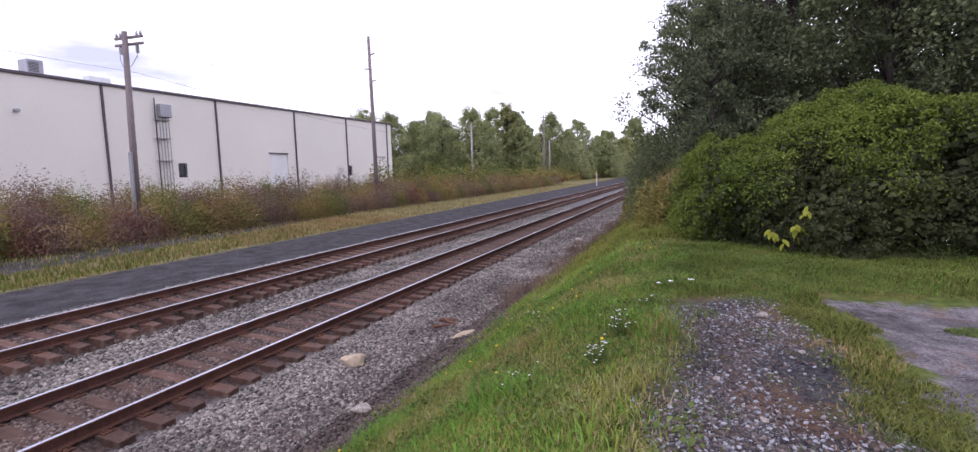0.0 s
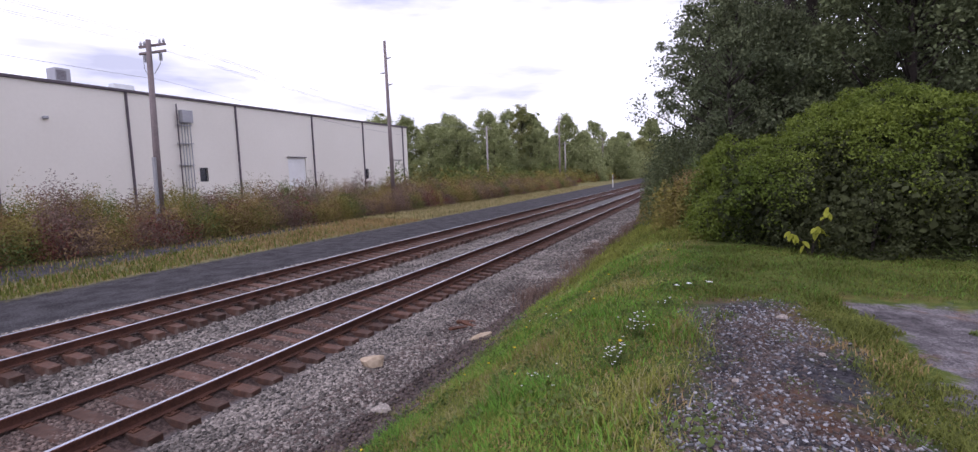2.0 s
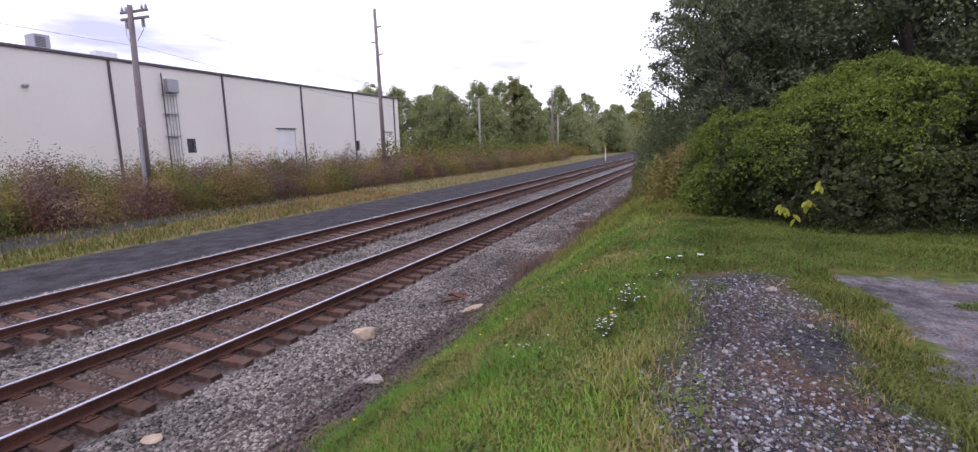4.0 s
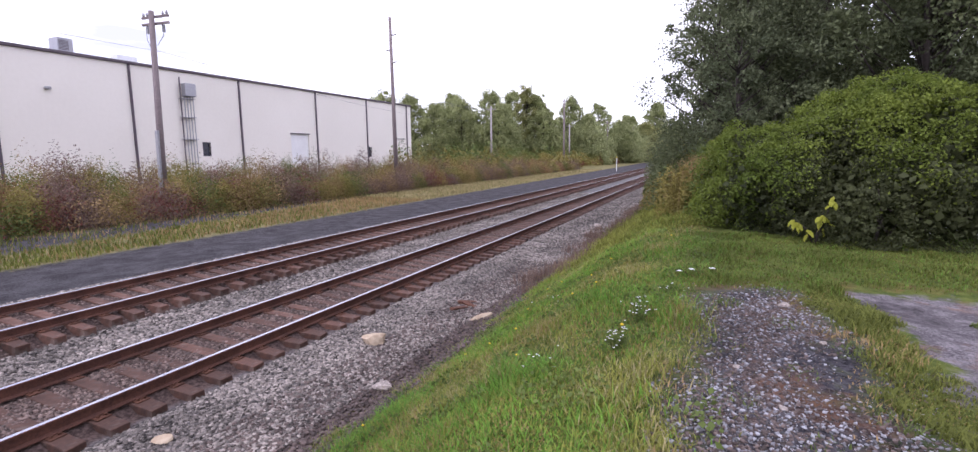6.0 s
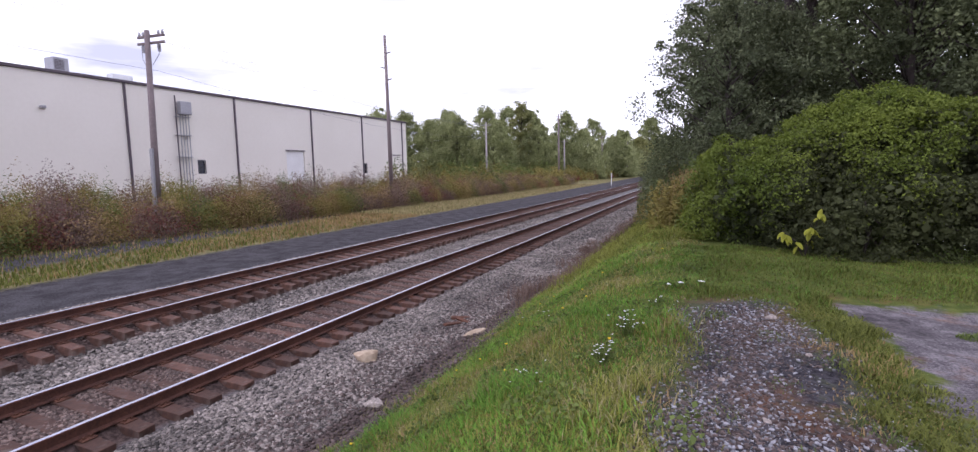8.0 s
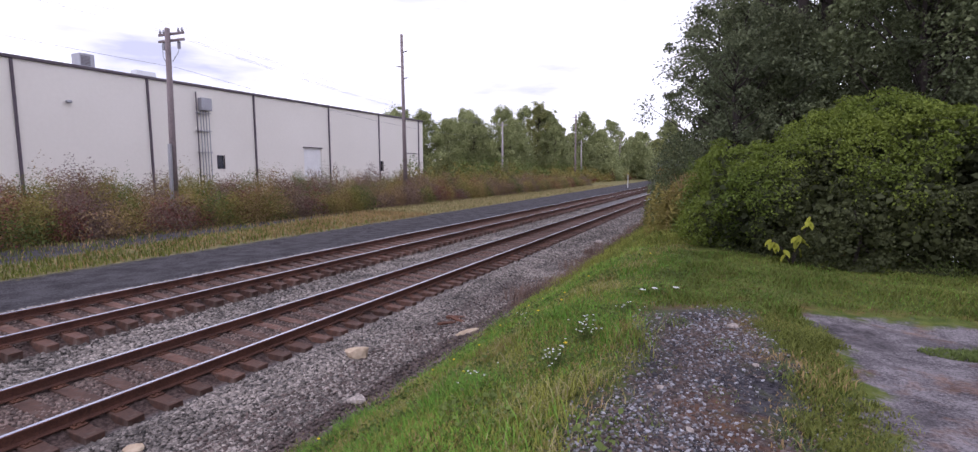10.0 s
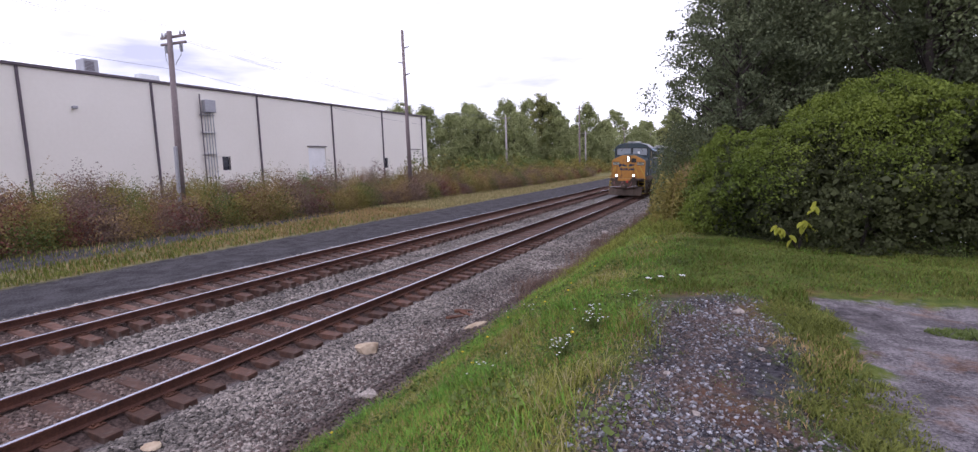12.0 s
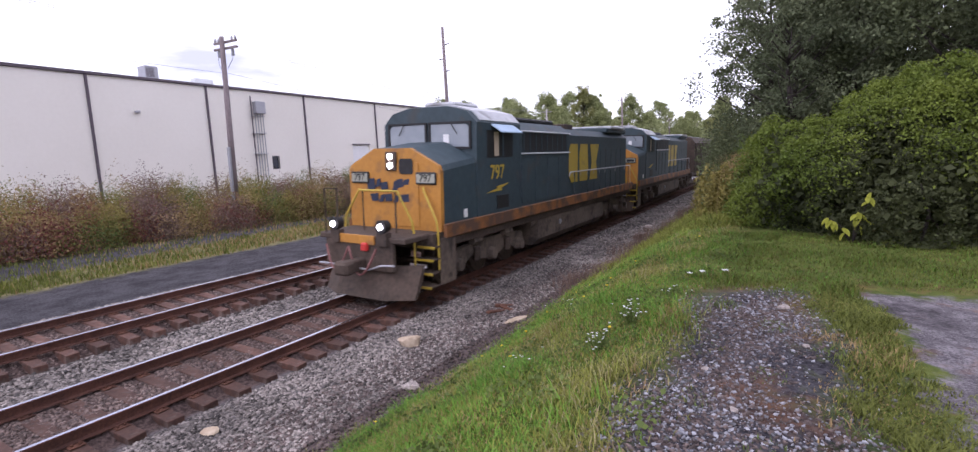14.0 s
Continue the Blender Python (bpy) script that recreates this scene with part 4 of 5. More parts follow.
def build_thicket():
    """The vine-covered mound: leaves over an uneven dome, its shade low down and within put into leaf colour."""
    c, rad = np.array([11.5, 10.6, 1.8]), np.array([4.1, 3.7, 2.3])

    def dome(n, depth, lumps=0.13):
        d = unit(rng.normal(size=(n, 3)))
        d[:, 2] = np.abs(d[:, 2])
        f = 1 + 0.05 * np.sin(9 * d[:, 1] + 4) * np.sin(8 * d[:, 2] + 5 * d[:, 0]) + lumps * np.sin(5.0 * d[:, 0] + 2.2 * d[:, 1]) * np.cos(4.1 * d[:, 2] + 3 * d[:, 0]) + 0.06 * np.sin(13 * d[:, 0] + 7) * np.sin(11 * d[:, 2])
        f = f * (1 - depth * rng.uniform(0, 1, n) ** 1.5) + rng.normal(0, 0.012, n)
        f3 = np.stack([f * (1 - 0.2 * d[:, 2]), f * (1 - 0.14 * d[:, 2]), f], 1)
        q = d.copy()
        q[:, 2] = 1 - (1 - d[:, 2]) ** 1.25
        return c + q * rad * f3, d

    bush = thing("thicket", pose(0, 0, 0), "dense vine-covered thicket with yellow-green leaves", "bush")
    centres, way = dome(1500, 0.12)
    size = rng.uniform(0.12, 0.3, 1500)
    pick = rng.integers(0, 1500, 240000)
    d = unit(rng.normal(size=(240000, 3)) + way[pick] * 0.7 + np.array([0, 0, 0.55]))
    p = centres[pick] + d * (size[pick] * rng.uniform(0.7, 1.15, 240000))[:, None]
    p[:, 2] = np.maximum(p[:, 2], 1.98)
    # high and left leaves bright, the rest dark: shade split by height into colour
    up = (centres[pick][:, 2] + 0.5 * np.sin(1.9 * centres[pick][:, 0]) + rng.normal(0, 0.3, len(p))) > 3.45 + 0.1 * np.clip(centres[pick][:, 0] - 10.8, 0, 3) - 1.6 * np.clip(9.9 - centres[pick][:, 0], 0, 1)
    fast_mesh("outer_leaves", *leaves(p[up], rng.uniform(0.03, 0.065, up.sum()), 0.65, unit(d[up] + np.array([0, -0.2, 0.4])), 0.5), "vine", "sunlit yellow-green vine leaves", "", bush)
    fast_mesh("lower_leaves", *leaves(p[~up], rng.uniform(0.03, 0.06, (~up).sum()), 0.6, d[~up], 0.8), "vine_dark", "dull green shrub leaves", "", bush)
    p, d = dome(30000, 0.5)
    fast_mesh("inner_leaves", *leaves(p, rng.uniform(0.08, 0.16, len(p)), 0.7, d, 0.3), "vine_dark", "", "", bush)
    bm = bmesh.new()
    for k in range(60):
        a = rng.uniform(math.pi, 2 * math.pi)
        r = rng.uniform(0.3, 0.85)
        x, y = c[0] + rad[0] * r * math.cos(a), c[1] + rad[1] * r * math.sin(a)
        z = 1.9 + rng.uniform(0.4, 1.0)
        tube(bm, [(x, y, 1.85), (x + rng.normal(0, 0.2), y + rng.normal(0, 0.2), (z + 1.9) / 2), (x + rng.normal(0, 0.4), y + rng.normal(0, 0.4), z)], [0.03, 0.022, 0.008], 5)
    tagged(part("stem_tangle", bm, "bark", bush, "tangled dark stems"), kind="stuff")
    # shrubs and reeds between the thicket and the railway
    m = 26
    spots = np.stack([rng.uniform(7.6, 9.2, m), rng.uniform(10.5, 19, m), rng.uniform(0.7, 1.5, m), rng.uniform(0.4, 0.8, m)], 1)
    brush("bank_shrubs", 26000, spots, "weed_green", "green shrubs on the bank beside the wood", 0, 0.07)
    brush("bank_shrubs", 9000, spots[:14] + np.array([0.3, 0.4, 0, 0]), "weed_olive", "olive weeds on the bank beside the wood", 0, 0.07)
    for m, count, mat, label, tall in ((26, 26000, "weed_green", "green shrubs beside the railway", 1.6), (28, 28000, "leaf_near", "dark shrubs beside the railway", 3.4), (26, 22000, "weed_olive", "olive shrubs beside the railway", 1.7), (16, 9000, "weed_tan", "tan dry weeds beside the railway", 1.3)):
        sy, w = rng.uniform(17, 33, m), rng.uniform(0.45, 0.95, m)
        spots = np.stack([7.9 - 0.117 * (sy + 1.3) + w + 1.6 * rng.uniform(0, 1, m) ** 1.4, sy, rng.uniform(0.5, 1.0, m) * tall, w], 1)
        brush("bank_shrubs", count, spots, mat, label, 0, 0.085)
    n = 4200
    k = rng.integers(0, 70, n)
    sx, sy, sh = rng.uniform(3.4, 5.1, 70), 9.5 + 24 * rng.uniform(0, 1, 70) ** 1.3, rng.uniform(0.25, 1.0, 70)
    sx[:3], sy[:3], sh[:3] = (3.95, 4.05, 4.2), (11.6, 14.5, 17.0), 0.9
    x, y = sx[k] + rng.normal(0, 0.12, n), sy[k] + rng.normal(0, 0.2, n)
    pts = np.stack([x, y, ground_z(x, y)], 1)
    fast_mesh("dry_stalks", *blades(pts, sh[k] * rng.uniform(0.2, 0.6, n), np.full(n, 0.0055), 0.6), "weed_mauve", "dry brown weed stalks along the ballast", "stuff", None, "weeds")
    spots = np.stack([rng.normal(7.5, 0.25, 9), rng.normal(11.4, 0.6, 9), rng.uniform(0.6, 1.1, 9), rng.uniform(0.2, 0.4, 9)], 1)
    brush("olive_weeds", 8000, spots, "weed_olive", "tall olive weeds beside the thicket", 0, 0.06)
    n = 5000
    x, y = rng.normal(7.95, 0.28, n), rng.normal(12.6, 0.6, n)
    pts = np.stack([x, y, ground_z(x, y)], 1)
    fast_mesh("tall_reeds", *blades(pts, rng.uniform(0.7, 1.45, n), np.full(n, 0.006), 0.35), "weed_tan", "tall tan reeds at the end of the thicket", "stuff", None, "reeds")


build_thicket()


# ---- train ----
M.update({
    "loco_blue": material("loco_blue", (0.026, 0.045, 0.055), (0.046, 0.072, 0.086), 6, 0.62, 0, 0.06, 0.7, stain=(0.055, 0.055, 0.052), stain_at=0.64),
    "loco_orange": material("loco_orange", (0.40, 0.175, 0.026), (0.52, 0.24, 0.04), 9, 0.55, 0, 0.06, 1.1, stain=(0.27, 0.13, 0.045), stain_at=0.6),
    "sill_orange": material("sill_orange", (0.17, 0.07, 0.024), (0.33, 0.13, 0.034), 7, 0.65, 0, 0.1, 0.9, stain=(0.10, 0.055, 0.036), stain_at=0.5),
    "loco_grime": material("loco_grime", (0.036, 0.027, 0.022), (0.115, 0.08, 0.06), 12, 0.85, 0.1, 0.4, 1.2),
    "loco_dust": material("loco_dust", (0.06, 0.046, 0.037), (0.17, 0.128, 0.096), 9, 0.9, 0.0, 0.4, 1.1, stain=(0.04, 0.03, 0.026), stain_at=0.6),
    # pale roof grey holds the sky's reflection on the roof; stain is weathering
    "loco_roof": material("loco_roof", (0.40, 0.41, 0.43), (0.55, 0.56, 0.58), 5, 0.5, 0, 0.1, 0.8, stain=(0.2, 0.2, 0.2), stain_at=0.62),
    "loco_yellow": material("loco_yellow", (0.42, 0.30, 0.03), (0.52, 0.37, 0.05), 9, 0.5, 0, 0.05, 1.0, stain=(0.3, 0.22, 0.06), stain_at=0.68),
    # opaque pale grey: bright reflection on the panes put into the base colour
    "cab_glass": material("cab_glass", (0.22, 0.25, 0.28), (0.30, 0.33, 0.36), 2, 0.06, 0.0, 0, 0.5),
    "black": material("black", (0.008, 0.008, 0.009), (0.02, 0.02, 0.022), 9, 0.6, 0, 0.1, 1.0),
    "logo_blue": material("logo_blue", (0.013, 0.02, 0.045), (0.026, 0.034, 0.07), 9, 0.5, 0, 0.05, 1.0),
    "number_board": material("number_board", (0.30, 0.31, 0.25), (0.40, 0.40, 0.33), 9, 0.4, 0, 0.02, 1.0),
    "hose": material("hose", (0.16, 0.06, 0.055), (0.26, 0.11, 0.10), 9, 0.6, 0, 0.05, 1.0),
    "red": material("red", (0.45, 0.02, 0.02), (0.55, 0.04, 0.03), 9, 0.5, 0, 0.05, 1.0),
    "curtain": material("curtain", (0.40, 0.32, 0.22), (0.5, 0.41, 0.3), 9, 0.8, 0, 0.05, 1.0),
    "awning": material("awning", (0.32, 0.44, 0.58), (0.4, 0.52, 0.66), 9, 0.6, 0, 0.05, 1.0),
    "lamp_white": glowing("lamp_white", (1.0, 0.95, 0.92), 10.0),
})


def lettering(text, size, m, mat, parent, name, label=""):
    """Flat raised characters of the built-in font, as a mesh in the plane of m."""
    cu = bpy.data.curves.new(name, "FONT")
    cu.body, cu.size, cu.extrude, cu.align_x, cu.align_y, cu.offset = text, size, 0.004, "CENTER", "CENTER", 0.012 * size
    tmp = bpy.data.objects.new(name, cu)
    scene.collection.objects.link(tmp)
    me = bpy.data.meshes.new_from_object(tmp.evaluated_get(bpy.context.evaluated_depsgraph_get()))
    bpy.data.objects.remove(tmp)
    me.transform(m)
    me.materials.clear()
    me.materials.append(M[mat])
    ob = new(name, me)
    ob.parent = parent
    return tagged(ob, label)


def disc(x, y, z, r, depth, axis="y", sides=16):
    bm = bmesh.new()
    e = (x, y + depth, z) if axis == "y" else (x + depth, y, z)
    return tube(bm, [(x, y, z), e], r, sides)


def build_locomotive(lead):
    loco = thing("locomotive", pose(0, 60, 0.21), "leading dark blue and orange diesel locomotive with lit headlights" if lead else "second dark blue and orange diesel locomotive coupled behind", "locomotive", "train")
    HX = 1.5
    F = 0.58 if lead else 0.0
    # frame, sill and pilot
    part("underframe", boxes((-1.42, 1.42, -0.35, 16.6, 1.12, 1.47)), "loco_grime", loco, "grimy black underframe")
    for s in (-1, 1):
        part("sill", boxes((s * HX - 0.05, s * HX + 0.05, 0.02, 16.6, 1.34, 1.66), bevel=0.015), "sill_orange", loco, "rust-streaked orange sill stripe")
    part("front_deck", boxes((-1.3, 1.3, -0.62 - F, 0.0, 1.36, 1.48), bevel=0.02), "loco_grime", loco)
    part("deck_stripe", boxes((-0.85, 0.45, -0.66 - F, -0.61 - F, 1.30, 1.5), bevel=0.01), "loco_orange", loco, "orange deck edge")
    part("pilot_plate", boxes((-1.1, 0.95, -0.62 - F, -0.5 - F, 0.72, 1.36), bevel=0.02), "loco_grime", loco)
    # the plow: a flat middle blade and two wings swept back, each curling forward at its foot
    P = 0.36 if lead else 0.0
    plan = [(-1.36, 0.34), (-0.72, 0.0), (0.72, 0.0), (1.36, 0.34)]
    curl = [(-0.66, 0.82), (-0.74, 0.66), (-0.84, 0.42), (-0.98, 0.12), (-0.92, 0.1), (-0.7, 0.42), (-0.58, 0.82)]
    for (xa, ya), (xb, yb) in zip(plan, plan[1:]):
        bm = bmesh.new()
        rows = [[bm.verts.new((x, y0 + y - P, z)) for y, z in curl] for x, y0 in ((xa, ya), (xb, yb))]
        bm.faces.new(rows[0])
        bm.faces.new(rows[1][::-1])
        for i in range(len(curl)):
            j = (i + 1) % len(curl)
            bm.faces.new((rows[0][i], rows[1][i], rows[1][j], rows[0][j]))
        part("plow_blade", bm, "loco_grime", loco, "rusty steel snowplow blade")
    coupler = part("coupler", boxes((-0.14, 0.14, -1.05 - F, -0.5, 0.72, 0.98), bevel=0.03), "loco_grime", loco, "rusty front coupler")
    part("knuckle", boxes((-0.2, 0.22, -1.3 - F, -1.02 - F, 0.7, 1.0), bevel=0.06), "loco_grime", coupler)
    for x0, x1, dip in ((-0.9, -0.2, 0.72), (-0.2, 0.62, 0.66)):
        part("air_hose", tube(bmesh.new(), [(x0 + (x1 - x0) * k / 8, -0.78 - F - 0.1 * math.sin(math.pi * k / 8), 1.25 - (1.25 - dip) * math.sin(math.pi * k / 8)) for k in range(9)], 0.025, 6), "hose", loco, "faded red air hose")
    part("cut_lever", tube(bmesh.new(), [(x, y - F, z) for x, y, z in ((-1.2, -0.75, 0.8), (-0.4, -0.8, 0.82), (0.4, -0.8, 0.78), (0.75, -0.8, 0.9), (1.1, -0.75, 0.92))], 0.022, 6), "grey_metal", loco)
    part("tail_lamp", boxes((0.1, 0.28, -0.74 - F, -0.62 - F, 1.16, 1.34), bevel=0.03), "red", loco, "small red lamp")
    for s in (-1, 1):
        for k, z in enumerate((0.32, 0.62, 0.92, 1.2)):
            step = part("step", boxes((s * 1.02 if s > 0 else -1.5, 1.5 if s > 0 else -1.02, -0.55 + 0.05 * k, -0.22 + 0.05 * k, z - 0.035, z), bevel=0.01), "loco_grime", loco)
            part("step_edge", boxes((s * 1.02 if s > 0 else -1.5, 1.5 if s > 0 else -1.02, -0.57 + 0.05 * k, -0.551 + 0.05 * k, z - 0.05, z + 0.004)), "loco_yellow", step, "yellow step edge")
        part("step_side", boxes((s * 1.5 - 0.02, s * 1.5 + 0.02, -0.18, 0.42, 0.3, 1.36)), "loco_dust", loco)
        part("ditch_light_housing", tube(bmesh.new(), [(s * 0.71, -0.72 - F, 1.72), (s * 0.71, -0.5 - F, 1.72)], [0.15, 0.13], 14), "black", loco)
        part("ditch_light", disc(s * 0.71, -0.75 - F, 1.72, 0.068, 0.025), "lamp_white" if lead else "grey_metal", loco, "lit white ditch light" if lead else "unlit ditch light")
        part("ditch_light_stand", boxes((s * 0.71 - 0.13, s * 0.71 + 0.13, -0.7 - F, -0.52 - F, 1.3, 1.58)), "loco_grime", loco)
    # nose
    face = [(-1.42, 1.48), (1.42, 1.48), (1.42, 2.86), (1.36, 2.98), (0.55, 3.38), (-0.55, 3.38), (-1.36, 2.98), (-1.42, 2.86)]
    part("nose_face", prism(bmesh.new(), face, "y", 0.0, 0.12), "loco_orange", loco, "weathered orange nose front")
    bm = bmesh.new()
    lo = [bm.verts.new((x, 0.12, z)) for x, z in face]
    hi = [bm.verts.new((x * 1.04, 1.55, z + (0.16 if z > 2.5 else 0.0))) for x, z in face]
    for i in range(len(face)):
        bm.faces.new((lo[i], lo[(i + 1) % 8], hi[(i + 1) % 8], hi[i]))
    bm.faces.new(lo[::-1])
    bm.faces.new(hi)
    part("nose_body", bm, "loco_blue", loco)
    part("nose_door", boxes((0.15, 0.8, -0.025, -0.002, 1.55, 3.05), bevel=0.01), "loco_orange", loco, "orange nose door")
    part("nose_window", prism(bmesh.new(), [(0.28, 2.78), (0.62, 2.78), (0.66, 2.84), (0.66, 3.08), (0.62, 3.14), (0.28, 3.14), (0.24, 3.08), (0.24, 2.84)], "y", -0.04, -0.026), "black", loco, "dark nose door window")
    part("headlight_box", boxes((-0.17, 0.17, -0.07, -0.002, 2.86, 3.3), bevel=0.02), "loco_grime", loco)
    for z in (2.98, 3.19):
        part("headlight", disc(0, -0.09, z, 0.072, 0.02), "lamp_white" if lead else "grey_metal", loco, "lit white headlight" if lead else "unlit headlight")
    for s in (-1, 1):
        board = part("number_board", boxes((s * 1.03 - 0.29, s * 1.03 + 0.29, -0.05, -0.002, 2.55, 2.83), bevel=0.015), "black", loco, "framed number board")
        part("number_glass", boxes((s * 1.03 - 0.26, s * 1.03 + 0.26, -0.058, -0.05, 2.59, 2.79)), "number_board", board)
        if lead:
            lettering("797", 0.24, pose(s * 1.03, -0.059, 2.69, 90, 0, 0), "black", board, "number", "black unit number 797")
        else:
            part("number", boxes((s * 1.03 - 0.2, s * 1.03 + 0.2, -0.064, -0.059, 2.63, 2.75)), "black", board)
    # plain blue blocks where the owner's mark stands on the nose
    for k, (x0, x1, z0, z1) in enumerate(((-0.78, -0.56, 2.38, 2.68), (-0.54, -0.36, 2.46, 2.68), (-0.34, -0.14, 2.4, 2.6), (0.0, 0.2, 2.38, 2.64), (0.18, 0.34, 2.46, 2.68), (0.32, 0.54, 2.52, 2.68), (-0.66, -0.46, 2.12, 2.32), (-0.44, -0.26, 2.1, 2.3), (-0.22, -0.02, 2.12, 2.32), (0.02, 0.2, 2.1, 2.3), (0.24, 0.5, 2.12, 2.32))):
        lean = 0.07 if k % 2 else -0.05
        part("nose_mark", prism(bmesh.new(), [(x0, z0), (x1 - lean * 0.4, z0 + 0.02), (x1, z1), (x0 + lean, z1 - 0.03)], "y", -0.034, -0.027), "logo_blue", loco)
    # front handrails
    for pts in ([(-1.12, -0.56 - F, 1.48), (-1.12, -0.56 - F, 2.5), (-0.72, -0.56 - F, 2.5), (-0.72, -0.56 - F, 1.48)], [(-0.45, -0.58, 1.48), (-0.45, -0.58, 2.42), (0.55, -0.58, 2.42), (0.55, -0.58, 1.48)]):
        part("front_rail", tube(bmesh.new(), pts, 0.024, 6), "loco_grime", loco)
    part("front_rail", tube(bmesh.new(), [(-0.55, -0.585, 2.43), (0.2, -0.585, 2.43), (0.62, -0.585, 2.43), (0.95, -0.5, 1.75), (0.98, -0.48, 1.5), (0.98, -0.46, 0.65)], 0.026, 6), "loco_yellow", loco, "yellow grab rail")
    part("front_rail", tube(bmesh.new(), [(0.95, -0.03, 2.48), (1.0, -0.1, 2.42), (1.42, -0.2, 1.75), (1.46, -0.2, 1.5), (1.47, -0.2, 0.65)], 0.026, 6), "loco_yellow", loco, "yellow grab rail")
    part("front_rail", tube(bmesh.new(), [(-1.46, -0.2, 0.65), (-1.46, -0.2, 1.5), (-1.42, -0.2, 1.75), (-1.0, -0.1, 2.42)], 0.026, 6), "loco_yellow", loco, "yellow grab rail")
    # cab
    side = [(-HX, 1.48), (HX, 1.48), (HX, 4.0), (1.2, 4.28), (0.62, 4.42), (-0.62, 4.42), (-1.2, 4.28), (-HX, 4.0)]
    part("cab", prism(bmesh.new(), side, "y", 1.5, 3.95), "loco_blue", loco, "dark blue cab")
    part("cab_roof", prism(bmesh.new(), [(-1.2, 4.284), (-0.62, 4.424), (0.62, 4.424), (1.2, 4.284), (1.46, 4.045), (1.47, 4.065), (1.22, 4.31), (0.64, 4.46), (-0.64, 4.46), (-1.22, 4.31)], "y", 1.75, 3.95), "loco_roof", loco, "weathered cab roof, sky reflection painted as pale grey")
    part("roof_antenna_dome", boxes((-0.5, 0.5, 2.0, 3.3, 4.46, 4.58), bevel=0.05), "loco_roof", loco)
    for s in (-1, 1):
        pane = part("windshield", prism(bmesh.new(), [(s * 0.1, 3.42), (s * 1.28, 3.40), (s * 1.30, 3.86), (s * 1.2, 3.96), (s * 0.1, 3.98)], "y", 1.478, 1.492), "cab_glass", loco, "windshield pane, reflection put into its pale grey")
        part("windshield_frame", boxes((s * 0.69 - 0.66, s * 0.69 + 0.66, 1.455, 1.5, 3.98, 4.03), (s * 0.69 - 0.66, s * 0.69 + 0.66, 1.455, 1.5, 3.35, 3.40), (s * 0.06 - 0.03, s * 0.06 + 0.03, 1.455, 1.5, 3.4, 3.98), (s * 1.32 - 0.03, s * 1.32 + 0.03, 1.455, 1.5, 3.4, 3.98)), "black", pane)
        part("wiper", tube(bmesh.new(), [(s * 0.75, 1.44, 4.0), (s * 0.95, 1.44, 3.72)], 0.014, 5), "black", pane)
    part("paper", boxes((0.5, 0.68, 1.466, 1.474, 3.5, 3.72)), "white", loco, "white paper behind the windshield")
    for s in (-1, 1):
        x = s * HX
        # no opening is cut: a black panel paints the shade inside the window
        w = part("side_window", boxes((x - 0.02, x + 0.012, 2.0, 3.45, 3.12, 3.82), bevel=0.01), "black", loco, "cab window, black panel for the shaded inside")
        part("curtain", boxes((x + 0.012 * s - 0.004, x + 0.012 * s + 0.006, 2.38, 2.62, 3.16, 3.78)), "curtain", w, "tan window curtain")
        part("window_post", boxes((x + 0.012 * s - 0.006, x + 0.012 * s + 0.01, 2.82, 2.9, 3.14, 3.8)), "loco_blue", w)
        part("awning", prism(bmesh.new(), [(x, 3.98), (x + s * 0.3, 3.78), (x + s * 0.3, 3.75), (x, 3.94)], "y", 2.25, 3.5), "awning", w, "pale blue window awning")
        if lead:
            lettering("797", 0.52, pose(x + 0.006 * s, 2.55, 2.72, 90, 0, 90 * s), "loco_yellow", loco, "cab_number", "yellow unit number 797")
        part("bolt_mark", prism(bmesh.new(), [(1.95, 2.22), (2.55, 2.3), (2.5, 2.36), (3.2, 2.42), (2.75, 2.3), (2.82, 2.24)], "x", min(x, x + 0.012 * s), max(x, x + 0.012 * s)), "loco_yellow", loco, "yellow lightning mark")
        part("vent_panel", boxes((x - 0.01, x + 0.012, 2.5, 3.2, 1.75, 2.12), bevel=0.008), "black", loco)
        part("small_sign", boxes((x - 0.01, x + 0.012, 0.85, 1.0, 1.72, 1.92)), "white", loco, "small white placard")
        # equipment cabin behind the cab
        part("grab_iron", tube(bmesh.new(), [(x + 0.06 * s, 3.85, 2.0), (x + 0.06 * s, 3.85, 3.6)], 0.018, 5), "loco_blue", loco)
    part("equipment_cabin", prism(bmesh.new(), [(-1.44, 1.48), (1.44, 1.48), (1.44, 3.86), (1.1, 4.12), (-1.1, 4.12), (-1.44, 3.86)], "y", 3.96, 8.0), "loco_blue", loco)
    for s in (-1, 1):
        x = 1.44 * s
        g = part("intake_grille", boxes((x - 0.01, x + 0.014, 4.2, 7.8, 3.25, 3.8)), "black", loco, "dark air intake grille")
        for k in range(9):
            part("grille_bar", boxes((x + 0.014 * s - 0.008, x + 0.014 * s + 0.012, 4.25 + 0.43 * k, 4.31 + 0.43 * k, 3.25, 3.8)), "loco_blue", g)
        part("grille_rail", tube(bmesh.new(), [(x + 0.05 * s, 4.0, 3.2), (x + 0.05 * s, 7.95, 3.2)], 0.025, 6), "pale_metal", loco)
